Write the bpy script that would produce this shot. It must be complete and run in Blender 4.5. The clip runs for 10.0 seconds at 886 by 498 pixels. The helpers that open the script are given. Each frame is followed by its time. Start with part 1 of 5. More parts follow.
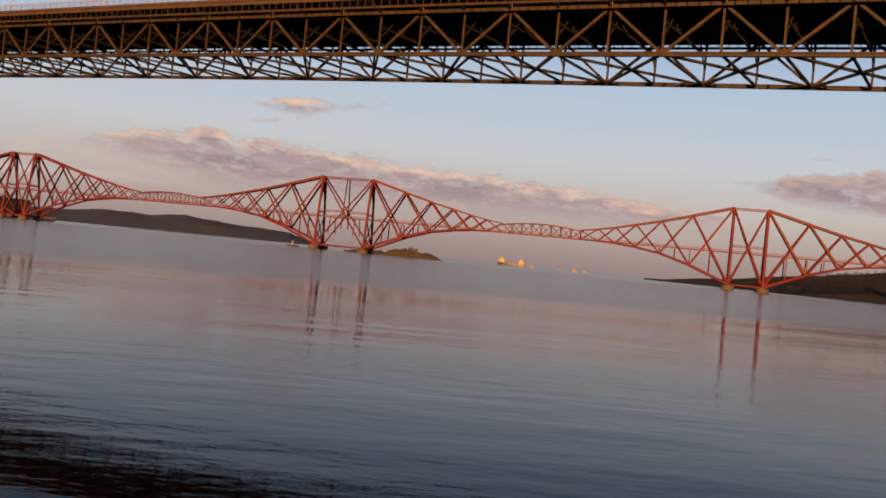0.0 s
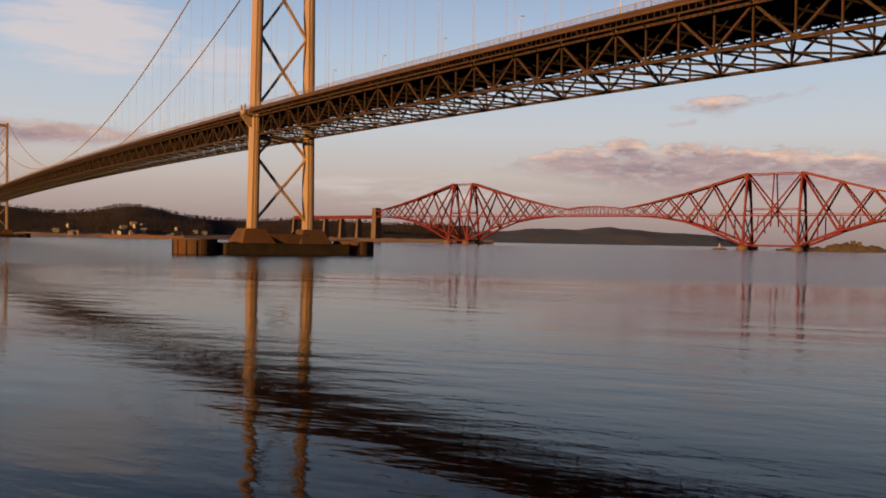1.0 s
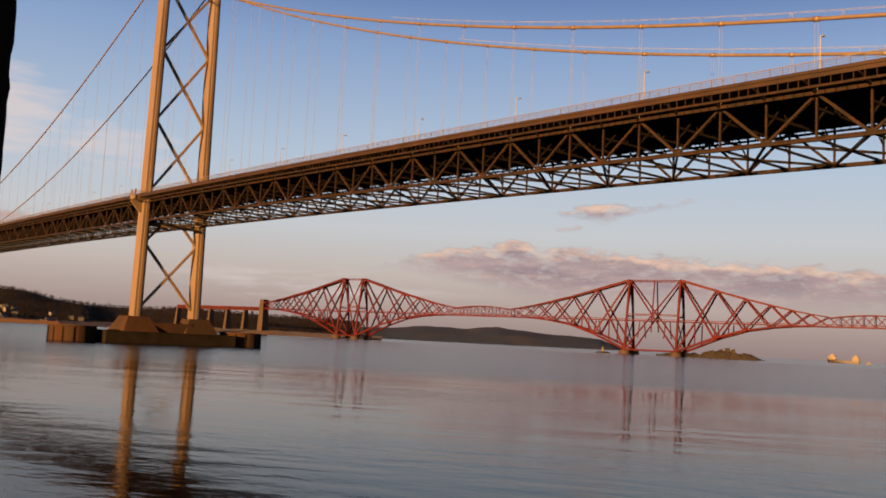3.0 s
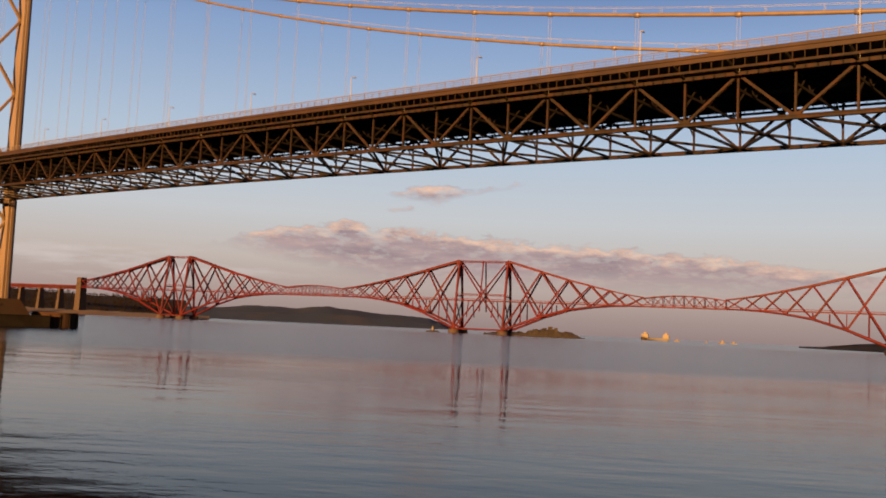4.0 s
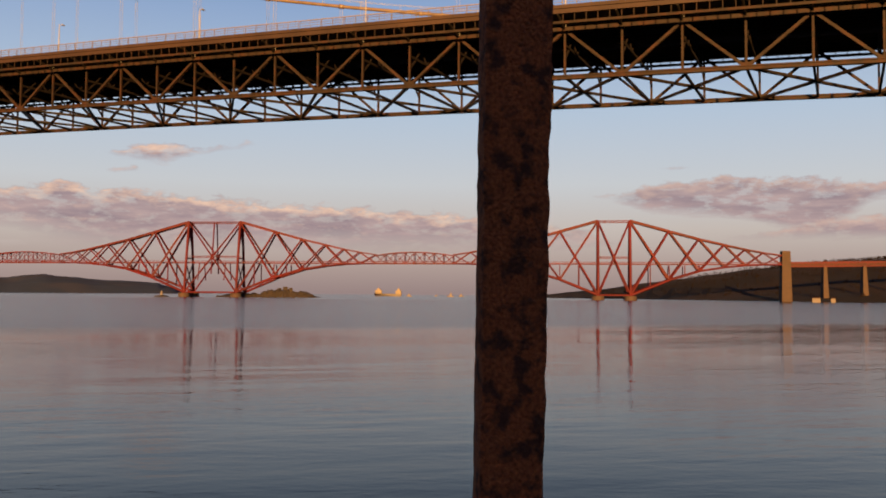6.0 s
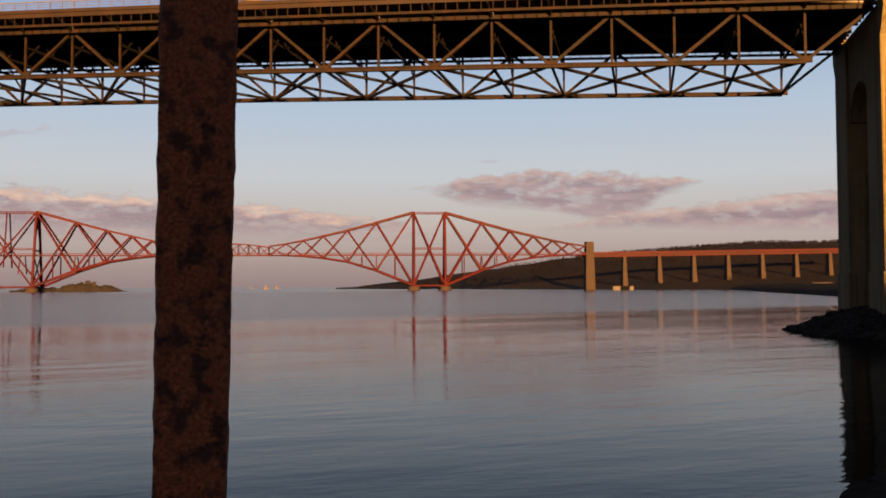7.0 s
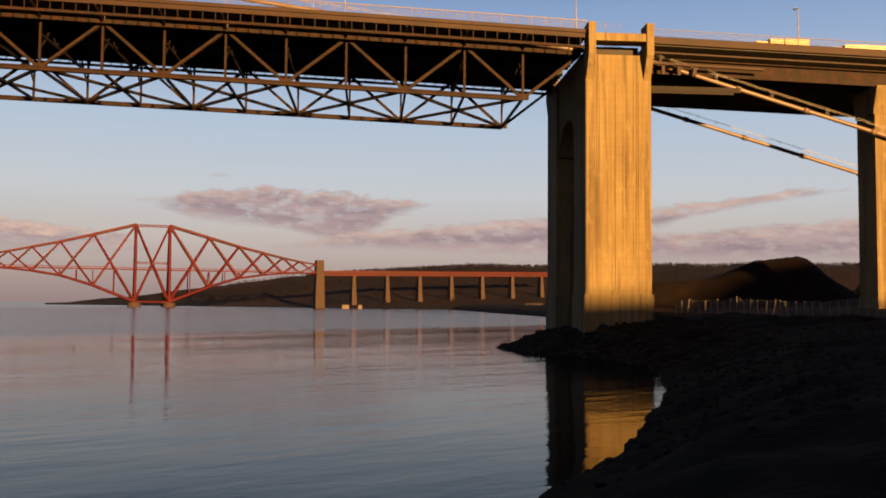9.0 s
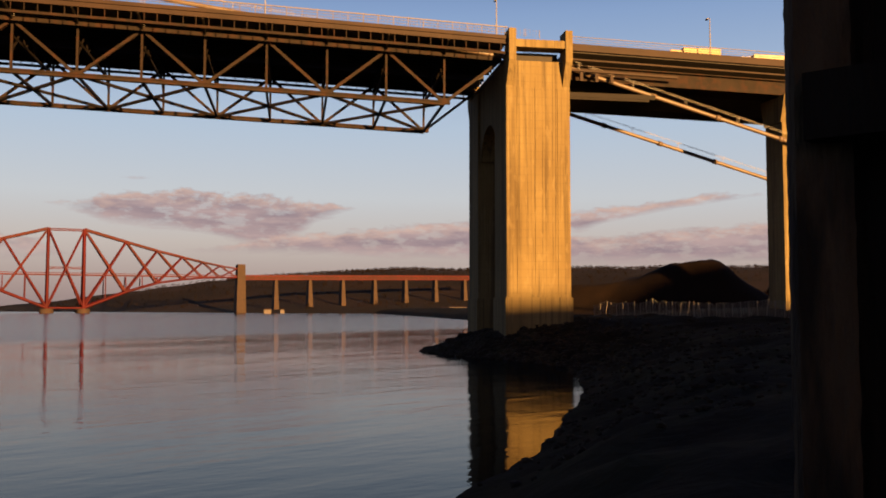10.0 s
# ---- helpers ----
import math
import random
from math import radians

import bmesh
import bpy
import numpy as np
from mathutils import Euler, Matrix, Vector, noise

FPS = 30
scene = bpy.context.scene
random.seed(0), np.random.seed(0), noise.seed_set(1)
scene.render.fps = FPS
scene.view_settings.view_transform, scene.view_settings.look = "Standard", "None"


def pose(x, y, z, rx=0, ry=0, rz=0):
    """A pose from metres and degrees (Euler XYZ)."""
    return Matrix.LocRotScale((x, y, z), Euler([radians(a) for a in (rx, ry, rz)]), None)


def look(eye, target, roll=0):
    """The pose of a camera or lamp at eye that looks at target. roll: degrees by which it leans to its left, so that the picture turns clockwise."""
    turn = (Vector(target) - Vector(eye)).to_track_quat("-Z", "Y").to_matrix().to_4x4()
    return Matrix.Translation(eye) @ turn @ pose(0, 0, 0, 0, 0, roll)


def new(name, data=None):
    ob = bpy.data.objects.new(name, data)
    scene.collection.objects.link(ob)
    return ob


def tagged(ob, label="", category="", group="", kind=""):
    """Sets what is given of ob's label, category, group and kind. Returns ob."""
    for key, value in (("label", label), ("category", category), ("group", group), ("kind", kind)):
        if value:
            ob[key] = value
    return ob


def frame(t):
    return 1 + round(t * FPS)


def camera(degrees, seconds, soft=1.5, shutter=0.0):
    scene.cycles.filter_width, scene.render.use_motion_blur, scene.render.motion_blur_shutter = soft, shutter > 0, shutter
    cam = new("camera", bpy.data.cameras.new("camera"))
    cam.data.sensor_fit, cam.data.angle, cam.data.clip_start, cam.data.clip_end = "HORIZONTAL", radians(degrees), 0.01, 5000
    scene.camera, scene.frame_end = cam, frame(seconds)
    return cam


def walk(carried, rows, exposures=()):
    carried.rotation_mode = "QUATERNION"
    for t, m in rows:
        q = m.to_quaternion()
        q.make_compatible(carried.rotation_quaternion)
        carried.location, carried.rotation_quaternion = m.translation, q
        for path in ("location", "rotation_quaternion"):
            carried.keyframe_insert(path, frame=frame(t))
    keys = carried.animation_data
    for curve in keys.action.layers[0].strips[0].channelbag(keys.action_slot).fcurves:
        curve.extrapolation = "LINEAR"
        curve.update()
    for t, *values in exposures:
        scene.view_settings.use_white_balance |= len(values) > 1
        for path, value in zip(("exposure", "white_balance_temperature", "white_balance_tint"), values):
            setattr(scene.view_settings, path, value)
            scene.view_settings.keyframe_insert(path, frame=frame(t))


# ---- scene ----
cam = camera(51.79, 10.0, soft=1.8, shutter=0.0)
ROWS = [  # seconds, x, y, z, yaw, pitch, roll
    (0.0, -148.04, -365.33, 7.37, -58.50, 0.45, -5.61),
    (0.1, -148.04, -365.39, 7.37, -57.03, 0.32, -6.41),
    (0.2, -148.04, -365.47, 7.37, -51.89, 0.68, -7.30),
    (0.3, -148.04, -365.55, 7.37, -46.42, 0.65, -6.94),
    (0.4, -148.03, -365.62, 7.37, -41.88, 0.11, -6.69),
    (0.5, -148.02, -365.70, 7.37, -39.08, -1.39, -7.23),
    (0.6, -148.01, -365.71, 7.37, -37.08, -1.98, -4.93),
    (0.7, -148.01, -365.72, 7.37, -35.50, -2.44, -3.40),
    (0.8, -148.00, -365.72, 7.37, -33.96, -2.45, -2.36),
    (1.0, -148.00, -365.75, 7.37, -32.22, -0.59, -1.02),
    (1.5, -148.11, -365.82, 7.37, -32.32, 1.19, -2.30),
    (2.0, -148.25, -365.85, 7.37, -33.44, 3.63, -2.43),
    (3.5, -149.54, -366.16, 7.37, -44.04, 5.73, -2.90),
    (4.0, -149.55, -366.26, 7.37, -49.76, 4.91, -2.71),
    (4.5, -149.49, -366.27, 7.37, -54.05, 3.98, -1.93),
    (5.0, -149.44, -366.34, 7.37, -57.92, 3.40, -1.73),
    (6.5, -149.28, -367.05, 7.37, -71.48, 2.52, 0.18),
    (7.0, -149.06, -367.18, 7.37, -77.65, 2.27, 0.24),
    (7.5, -148.93, -367.26, 7.37, -83.35, 2.31, 0.01),
    (8.0, -148.96, -367.34, 7.37, -88.11, 2.55, -0.27),
    (8.5, -149.30, -367.34, 7.37, -91.04, 3.02, -0.51),
    (9.0, -149.63, -367.38, 7.37, -94.49, 3.45, -0.49),
    (9.5, -149.83, -367.59, 7.37, -97.37, 3.64, -0.30),
    (10.0, -149.95, -367.60, 7.37, -99.26, 3.70, -0.07),
]
walk(cam, [(t, pose(x, y, z, 90 + p, r, w)) for t, x, y, z, w, p, r in ROWS])

# ---- light ----
SUN_EL, SUN_AZ = 6.0, 197.0          # degrees above the horizon; azimuth counter-clockwise from +x
sun_dir = Vector((math.cos(radians(SUN_EL)) * math.cos(radians(SUN_AZ)),
                  math.cos(radians(SUN_EL)) * math.sin(radians(SUN_AZ)), math.sin(radians(SUN_EL))))
sun = new("sun", bpy.data.lights.new("sun", "SUN"))
sun.data.energy, sun.data.angle, sun.data.color = 5.0, radians(0.6), (1.0, 0.51, 0.155)
sun.matrix_world = look(sun_dir * 100, (0, 0, 0))
scene.view_settings.exposure = 2.2

world = bpy.data.worlds.new("evening_sky")
scene.world = world
world.use_nodes = True
WN = world.node_tree
WN.nodes.clear()


def wnode(kind, **kw):
    n = WN.nodes.new(kind)
    for key, value in kw.items():
        setattr(n, key, value)
    return n


def wmath(op, a, b=None, c=None, clamp=False):
    n = wnode("ShaderNodeMath", operation=op, use_clamp=clamp)
    for i, v in enumerate((a, b, c)):
        if v is None:
            continue
        if isinstance(v, (int, float)):
            n.inputs[i].default_value = v
        else:
            WN.links.new(v, n.inputs[i])
    return n.outputs[0]


def wmix(fac, a, b):
    n = wnode("ShaderNodeMix", data_type="RGBA")
    for i, v in ((0, fac), (6, a), (7, b)):
        if isinstance(v, (int, float)):
            n.inputs[i].default_value = v
        elif isinstance(v, tuple):
            n.inputs[i].default_value = (*v, 1)
        else:
            WN.links.new(v, n.inputs[i])
    return n.outputs[2]


def srgb(r, g, b):
    return tuple((v / 255 / 12.92) if v / 255 <= 0.04045 else ((v / 255 + 0.055) / 1.055) ** 2.4 for v in (r, g, b))


coord = wnode("ShaderNodeTexCoord").outputs["Generated"]
sep = wnode("ShaderNodeSeparateXYZ")
WN.links.new(coord, sep.inputs[0])
AZ = wmath("MULTIPLY", wmath("ARCTAN2", sep.outputs[1], sep.outputs[0]), 180 / math.pi)
EL = wmath("MULTIPLY", wmath("ARCSINE", sep.outputs[2]), 180 / math.pi)
sky = wnode("ShaderNodeTexSky", sky_type="NISHITA", sun_disc=False, sun_elevation=radians(SUN_EL),
            sun_rotation=radians(90 - SUN_AZ), air_density=1.0, dust_density=2.0, ozone_density=1.5)
nishita = wnode("ShaderNodeVectorMath", operation="SCALE")
WN.links.new(sky.outputs[0], nishita.inputs[0])
nishita.inputs["Scale"].default_value = 0.07
ramp = wnode("ShaderNodeValToRGB")
WN.links.new(wmath("DIVIDE", EL, 40.0, clamp=True), ramp.inputs[0])
stops = [(0.0, (172, 149, 147)), (0.04, (193, 171, 166)), (0.10, (218, 204, 198)), (0.17, (221, 223, 228)),
         (0.28, (200, 217, 238)), (0.45, (152, 180, 224)), (0.60, (66, 104, 178)), (1.0, (24, 34, 66))]
for i, (p, c) in enumerate(stops):
    e = ramp.color_ramp.elements[i] if i < 2 else ramp.color_ramp.elements.new(p)
    e.position, e.color = p, (*srgb(*c), 1)
base_sky = wmix(0.8, nishita.outputs[0], ramp.outputs[0])
# warm glow of the western sky round the low sun
dot = wnode("ShaderNodeVectorMath", operation="DOT_PRODUCT")
WN.links.new(coord, dot.inputs[0])
dot.inputs[1].default_value = sun_dir
glow = wmath("POWER", wmath("MAXIMUM", dot.outputs["Value"], 0.0), 12.0)
base_sky = wmix(wmath("MULTIPLY", glow, 0.8), base_sky, (1.7, 0.75, 0.32))


def bumps(rows):
    total = None
    for a0, e0, ra, re, amp in rows:
        da = wmath("POWER", wmath("ABSOLUTE", wmath("DIVIDE", wmath("SUBTRACT", AZ, a0), ra)), 2.0)
        de = wmath("POWER", wmath("ABSOLUTE", wmath("DIVIDE", wmath("SUBTRACT", EL, e0), re)), 2.0)
        v = wmath("MULTIPLY", wmath("SUBTRACT", 1.0, wmath("ADD", da, de), clamp=True), amp)
        total = v if total is None else wmath("MAXIMUM", total, v)
    return total


def cloud_noise(sa, se, scale, seed, detail=6.0):
    comb = wnode("ShaderNodeCombineXYZ")
    WN.links.new(wmath("MULTIPLY", AZ, sa), comb.inputs[0])
    WN.links.new(wmath("MULTIPLY", EL, se), comb.inputs[1])
    comb.inputs[2].default_value = seed
    n = wnode("ShaderNodeTexNoise")
    WN.links.new(comb.outputs[0], n.inputs["Vector"])
    n.inputs["Scale"].default_value, n.inputs["Detail"].default_value, n.inputs["Roughness"].default_value = scale, detail, 0.6
    return n.outputs["Fac"]


billow = cloud_noise(0.55, 1.25, 1.0, 3.1, 9.0)
billow_up = cloud_noise(0.8, 2.0, 1.1, 9.4)
fray = cloud_noise(1.0, 2.2, 1.0, 1.9)
wisp = cloud_noise(0.16, 1.0, 1.3, 7.7)


def az_curve(points):
    """Elevation in degrees along the azimuth, from a few (azimuth, elevation) stops between -50 and 100 degrees."""
    r = wnode("ShaderNodeValToRGB")
    WN.links.new(wmath("DIVIDE", wmath("ADD", AZ, 50.0), 150.0, clamp=True), r.inputs[0])
    for k, (a, e) in enumerate(sorted(points)):
        el = r.color_ramp.elements[k] if k < 2 else r.color_ramp.elements.new((a + 50) / 150)
        el.position, el.color = (a + 50) / 150, (e / 12, e / 12, e / 12, 1)
    return wmath("MULTIPLY", r.outputs[0], 12.0)


def cloud_layer(tops, bottoms, ragged, soft_top, soft_base):
    """A bank of cloud between an upper and a lower edge: its density and how near each spot lies to the upper edge."""
    upper = wmath("ADD", az_curve(tops), wmath("ADD", wmath("MULTIPLY", wmath("SUBTRACT", billow, 0.5), ragged), wmath("MULTIPLY", wmath("SUBTRACT", fray, 0.5), ragged * 0.7)))
    lower = wmath("ADD", az_curve(bottoms), wmath("MULTIPLY", wmath("SUBTRACT", wisp, 0.5), -ragged * 1.1))
    below = wmath("DIVIDE", wmath("SUBTRACT", upper, EL), soft_top)
    above = wmath("DIVIDE", wmath("SUBTRACT", EL, lower), soft_base)
    density = wmath("MULTIPLY", wmath("MULTIPLY", below, 1.0, clamp=True), wmath("MULTIPLY", above, 1.0, clamp=True))
    rim = wmath("SUBTRACT", 1.0, wmath("DIVIDE", wmath("SUBTRACT", upper, EL), 0.95, clamp=True), clamp=True)
    return density, wmath("MULTIPLY", density, rim)


LAYERS = [
    (((60, 3.2), (54.5, 4.5), (52.3, 5.5), (49.3, 6.1), (47.6, 6.0), (46.6, 6.9), (45.2, 6.0), (42.8, 6.1), (36, 5.6), (28, 5.4), (21.5, 4.8), (15, 4.1), (11, 2.6)),
     ((60, 3.6), (54, 4.3), (50, 3.3), (44, 2.3), (30, 2.4), (18, 2.4), (11, 3.0)), 1.5, 0.28, 1.5),
    (((46, 7.7), (44, 8.4), (41.6, 8.9), (40.4, 8.9), (38.5, 8.7), (36, 9.3), (34.5, 8.9)),
     ((46, 8.3), (43.5, 7.8), (41, 7.6), (39, 8.2), (36, 8.9), (34.5, 9.3)), 1.0, 0.25, 0.5),
    (((45, 6.9), (43.8, 7.4), (42.6, 7.5), (41.6, 6.9)), ((45, 7.2), (43.8, 7.0), (42.6, 7.1), (41.6, 7.2)), 0.7, 0.25, 0.35),
    (((15, 5.7), (10.5, 6.9), (6.2, 7.2), (2.4, 7.0), (-1.5, 6.7), (-5, 6.0)),
     ((15, 6.1), (11, 5.0), (7, 4.6), (3, 3.8), (1, 3.7), (-1.5, 5.3), (-5, 6.5)), 1.4, 0.3, 0.6),
    (((11.5, 7.5), (9.5, 7.9), (7.4, 7.5)), ((11.5, 7.9), (9.5, 7.55), (7.4, 7.8)), 0.5, 0.2, 0.3),
    (((9, 3.0), (3, 4.1), (1, 4.6), (-3, 4.8), (-8, 5.4), (-12, 5.4), (-16, 4.6), (-20, 4.5), (-24, 4.9), (-30, 5.2), (-36, 4.8), (-45, 3.5)),
     ((9, 3.5), (3, 3.2), (-4, 3.1), (-12, 2.9), (-20, 2.6), (-36, 2.5), (-45, 3.6)), 1.1, 0.3, 0.7),
    (((-9, 4.8), (-13, 5.6), (-17, 6.1), (-22, 6.5), (-26, 6.95), (-29, 6.8), (-32, 6.2)),
     ((-9, 5.3), (-14, 4.8), (-18, 4.7), (-20, 5.4), (-25, 6.2), (-29, 6.6), (-32, 6.9)), 0.8, 0.25, 0.4),
    (((98, 7.4), (85, 6.6), (79, 6.4), (76, 6.2), (73.5, 5.6)), ((98, 4.4), (85, 4.8), (79, 5.0), (76, 5.6), (73.5, 6.2)), 0.8, 0.35, 0.5),
    (((70, 2.3), (67, 2.5), (63, 2.2)), ((70, 2.5), (67, 2.25), (63, 2.5)), 0.25, 0.15, 0.2),
]
dens, rim = None, None
for tops, bottoms, ragged, soft_top, soft_base in LAYERS:
    d, h = cloud_layer(tops, bottoms, ragged, soft_top, soft_base)
    dens = d if dens is None else wmath("MAXIMUM", dens, d)
    rim = h if rim is None else wmath("MAXIMUM", rim, h)
soft_clouds = bumps([(79, 11.8, 6.5, 3.4, 1.1), (71, 10.5, 5, 2.2, 0.7), (88, 13, 8, 3.5, 0.4), (60, 3, 14, 1.6, 0.5), (-110, 12, 50, 6, 0.6)])
dens2 = wmath("MULTIPLY", wmath("SUBTRACT", wmath("ADD", soft_clouds, wmath("MULTIPLY", wmath("SUBTRACT", wisp, 0.5), 2.0)), 0.30), 1.6, clamp=True)
dens2 = wmath("MULTIPLY", dens2, wmath("MULTIPLY", soft_clouds, 2.0, clamp=True))
puffs = cloud_noise(0.7, 2.3, 1.0, 5.2, 7.0)
dens = wmath("MULTIPLY", dens, wmath("ADD", 0.5, wmath("MULTIPLY", wmath("SUBTRACT", billow_up, 0.38), 4.0, clamp=True), clamp=True))
shade = wmath("ADD", wmath("MULTIPLY", rim, 1.2), wmath("MULTIPLY", wmath("SUBTRACT", puffs, 0.56), 1.8), clamp=True)
east = wmath("DIVIDE", wmath("SUBTRACT", AZ, 10.0), 14.0, clamp=True)     # the far bank catches more of the low sun
east = wmath("MULTIPLY", east, wmath("DIVIDE", wmath("SUBTRACT", 74.0, AZ), 6.0, clamp=True))
shade = wmath("MULTIPLY", shade, wmath("ADD", 0.5, wmath("MULTIPLY", east, 0.5)))
cloud_body = wmix(wmath("MULTIPLY", wmath("SUBTRACT", wisp, 0.35), 3.3, clamp=True), srgb(154, 133, 141), srgb(192, 165, 163))
cloud_col = wmix(shade, cloud_body, srgb(247, 206, 180))
with_soft = wmix(wmath("MULTIPLY", dens2, 0.75), base_sky, srgb(226, 212, 210))
with_all = wmix(wmath("MULTIPLY", dens, 0.92), with_soft, cloud_col)
bg = wnode("ShaderNodeBackground")
WN.links.new(with_all, bg.inputs[0])
bg.inputs[1].default_value = 0.202
out = wnode("ShaderNodeOutputWorld")
WN.links.new(bg.outputs[0], out.inputs[0])


# ---- materials ----
def material(name, col, rough=0.6, metal=0.0, col2=None, scale=1.0, bump=0.0, bump_scale=8.0, spot=None, spot_scale=0.2, spot_amt=0.5, stretch=(1, 1, 1), spec=0.5, random_tint=0.0):
    m = bpy.data.materials.new(name)
    m.use_nodes = True
    t = m.node_tree
    b = t.nodes["Principled BSDF"]
    b.inputs["Roughness"].default_value, b.inputs["Metallic"].default_value = rough, metal
    b.inputs["Specular IOR Level"].default_value = spec
    geo = t.nodes.new("ShaderNodeNewGeometry")
    mp = t.nodes.new("ShaderNodeMapping")
    mp.inputs["Scale"].default_value = stretch
    t.links.new(geo.outputs["Position"], mp.inputs[0])

    def noise_tex(sc, detail=5.0):
        n = t.nodes.new("ShaderNodeTexNoise")
        n.inputs["Scale"].default_value, n.inputs["Detail"].default_value = sc, detail
        t.links.new(mp.outputs[0], n.inputs["Vector"])
        return n.outputs["Fac"]

    def ramp_of(fac, lo, hi):
        r = t.nodes.new("ShaderNodeMapRange")
        r.inputs[1].default_value, r.inputs[2].default_value = lo, hi
        t.links.new(fac, r.inputs[0])
        return r.outputs[0]

    def mix(fac, a, c):
        n = t.nodes.new("ShaderNodeMix")
        n.data_type = "RGBA"
        for i, v in ((0, fac), (6, a), (7, c)):
            if isinstance(v, tuple):
                n.inputs[i].default_value = (*v, 1)
            elif isinstance(v, float):
                n.inputs[i].default_value = v
            else:
                t.links.new(v, n.inputs[i])
        return n.outputs[2]

    c = mix(ramp_of(noise_tex(scale), 0.3, 0.7), col, col2 or tuple(v * 0.75 for v in col))
    if spot:
        f = t.nodes.new("ShaderNodeMath")
        f.operation = "MULTIPLY"
        f.inputs[1].default_value = spot_amt
        t.links.new(ramp_of(noise_tex(spot_scale, 8.0), 0.48, 0.62), f.inputs[0])
        c = mix(f.outputs[0], c, spot)
    if random_tint:
        info = t.nodes.new("ShaderNodeObjectInfo")
        f = t.nodes.new("ShaderNodeMath")
        f.operation = "MULTIPLY"
        f.inputs[1].default_value = random_tint
        t.links.new(info.outputs["Random"], f.inputs[0])
        c = mix(f.outputs[0], c, tuple(v * 0.35 for v in col))
    t.links.new(c, b.inputs["Base Color"])
    if bump:
        bp = t.nodes.new("ShaderNodeBump")
        bp.inputs["Strength"].default_value, bp.inputs["Distance"].default_value = bump, 0.1
        t.links.new(noise_tex(bump_scale, 8.0), bp.inputs["Height"])
        t.links.new(bp.outputs[0], b.inputs["Normal"])
    return m


# Truss steel: rust spots, and a base darkened for its shaded members.
M_STEEL = material("weathered_shade_dark_paint", (0.0155, 0.00936, 0.00634), 0.7, 0, (0.0072, 0.00454, 0.00331), 0.5, spec=0.12, spot=(0.0259, 0.009, 0.00418), spot_scale=0.8, spot_amt=0.6)
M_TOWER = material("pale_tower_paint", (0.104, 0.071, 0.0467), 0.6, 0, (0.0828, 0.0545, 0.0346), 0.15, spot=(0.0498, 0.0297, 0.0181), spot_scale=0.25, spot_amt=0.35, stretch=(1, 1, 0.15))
# Darker copy of the truss steel: the bracing's shade is put into its colour.
M_BRACE = material("shaded_bracing_steel", (0.00727, 0.0045, 0.00328), 0.7, 0, (0.00403, 0.00243, 0.00197), 0.4, spec=0.2)
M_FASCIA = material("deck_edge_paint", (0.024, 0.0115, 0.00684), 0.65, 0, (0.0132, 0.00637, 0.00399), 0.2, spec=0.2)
# Deck and soffit colour, lowered to hold the shade below the deck.
M_UNDER = material("shaded_underside", (0.028, 0.024, 0.02), 0.85, 0, (0.016, 0.013, 0.012), 0.3)
M_CABLE = material("cable_wrapping", (0.0994, 0.0693, 0.0497), 0.5, 0.0, (0.0705, 0.0479, 0.0331), 0.5)
M_RED = material("red_oxide_paint", (0.0547, 0.00346, 0.00523), 0.6, 0, (0.0302, 0.00259, 0.00396), 0.04, spec=0.12, random_tint=0.25)
# Darker and browner than the red oxide, for the plates inside the viaduct girders.
M_VIAD = material("dark_red_brown_paint", (0.0228, 0.00364, 0.00211), 0.7, 0, (0.0145, 0.00264, 0.00181), 0.05, spec=0.2)
M_GRANITE = material("granite", (0.0294, 0.0149, 0.009), 0.9, 0, (0.0173, 0.00907, 0.00602), 0.2, bump=0.4, bump_scale=1.0)
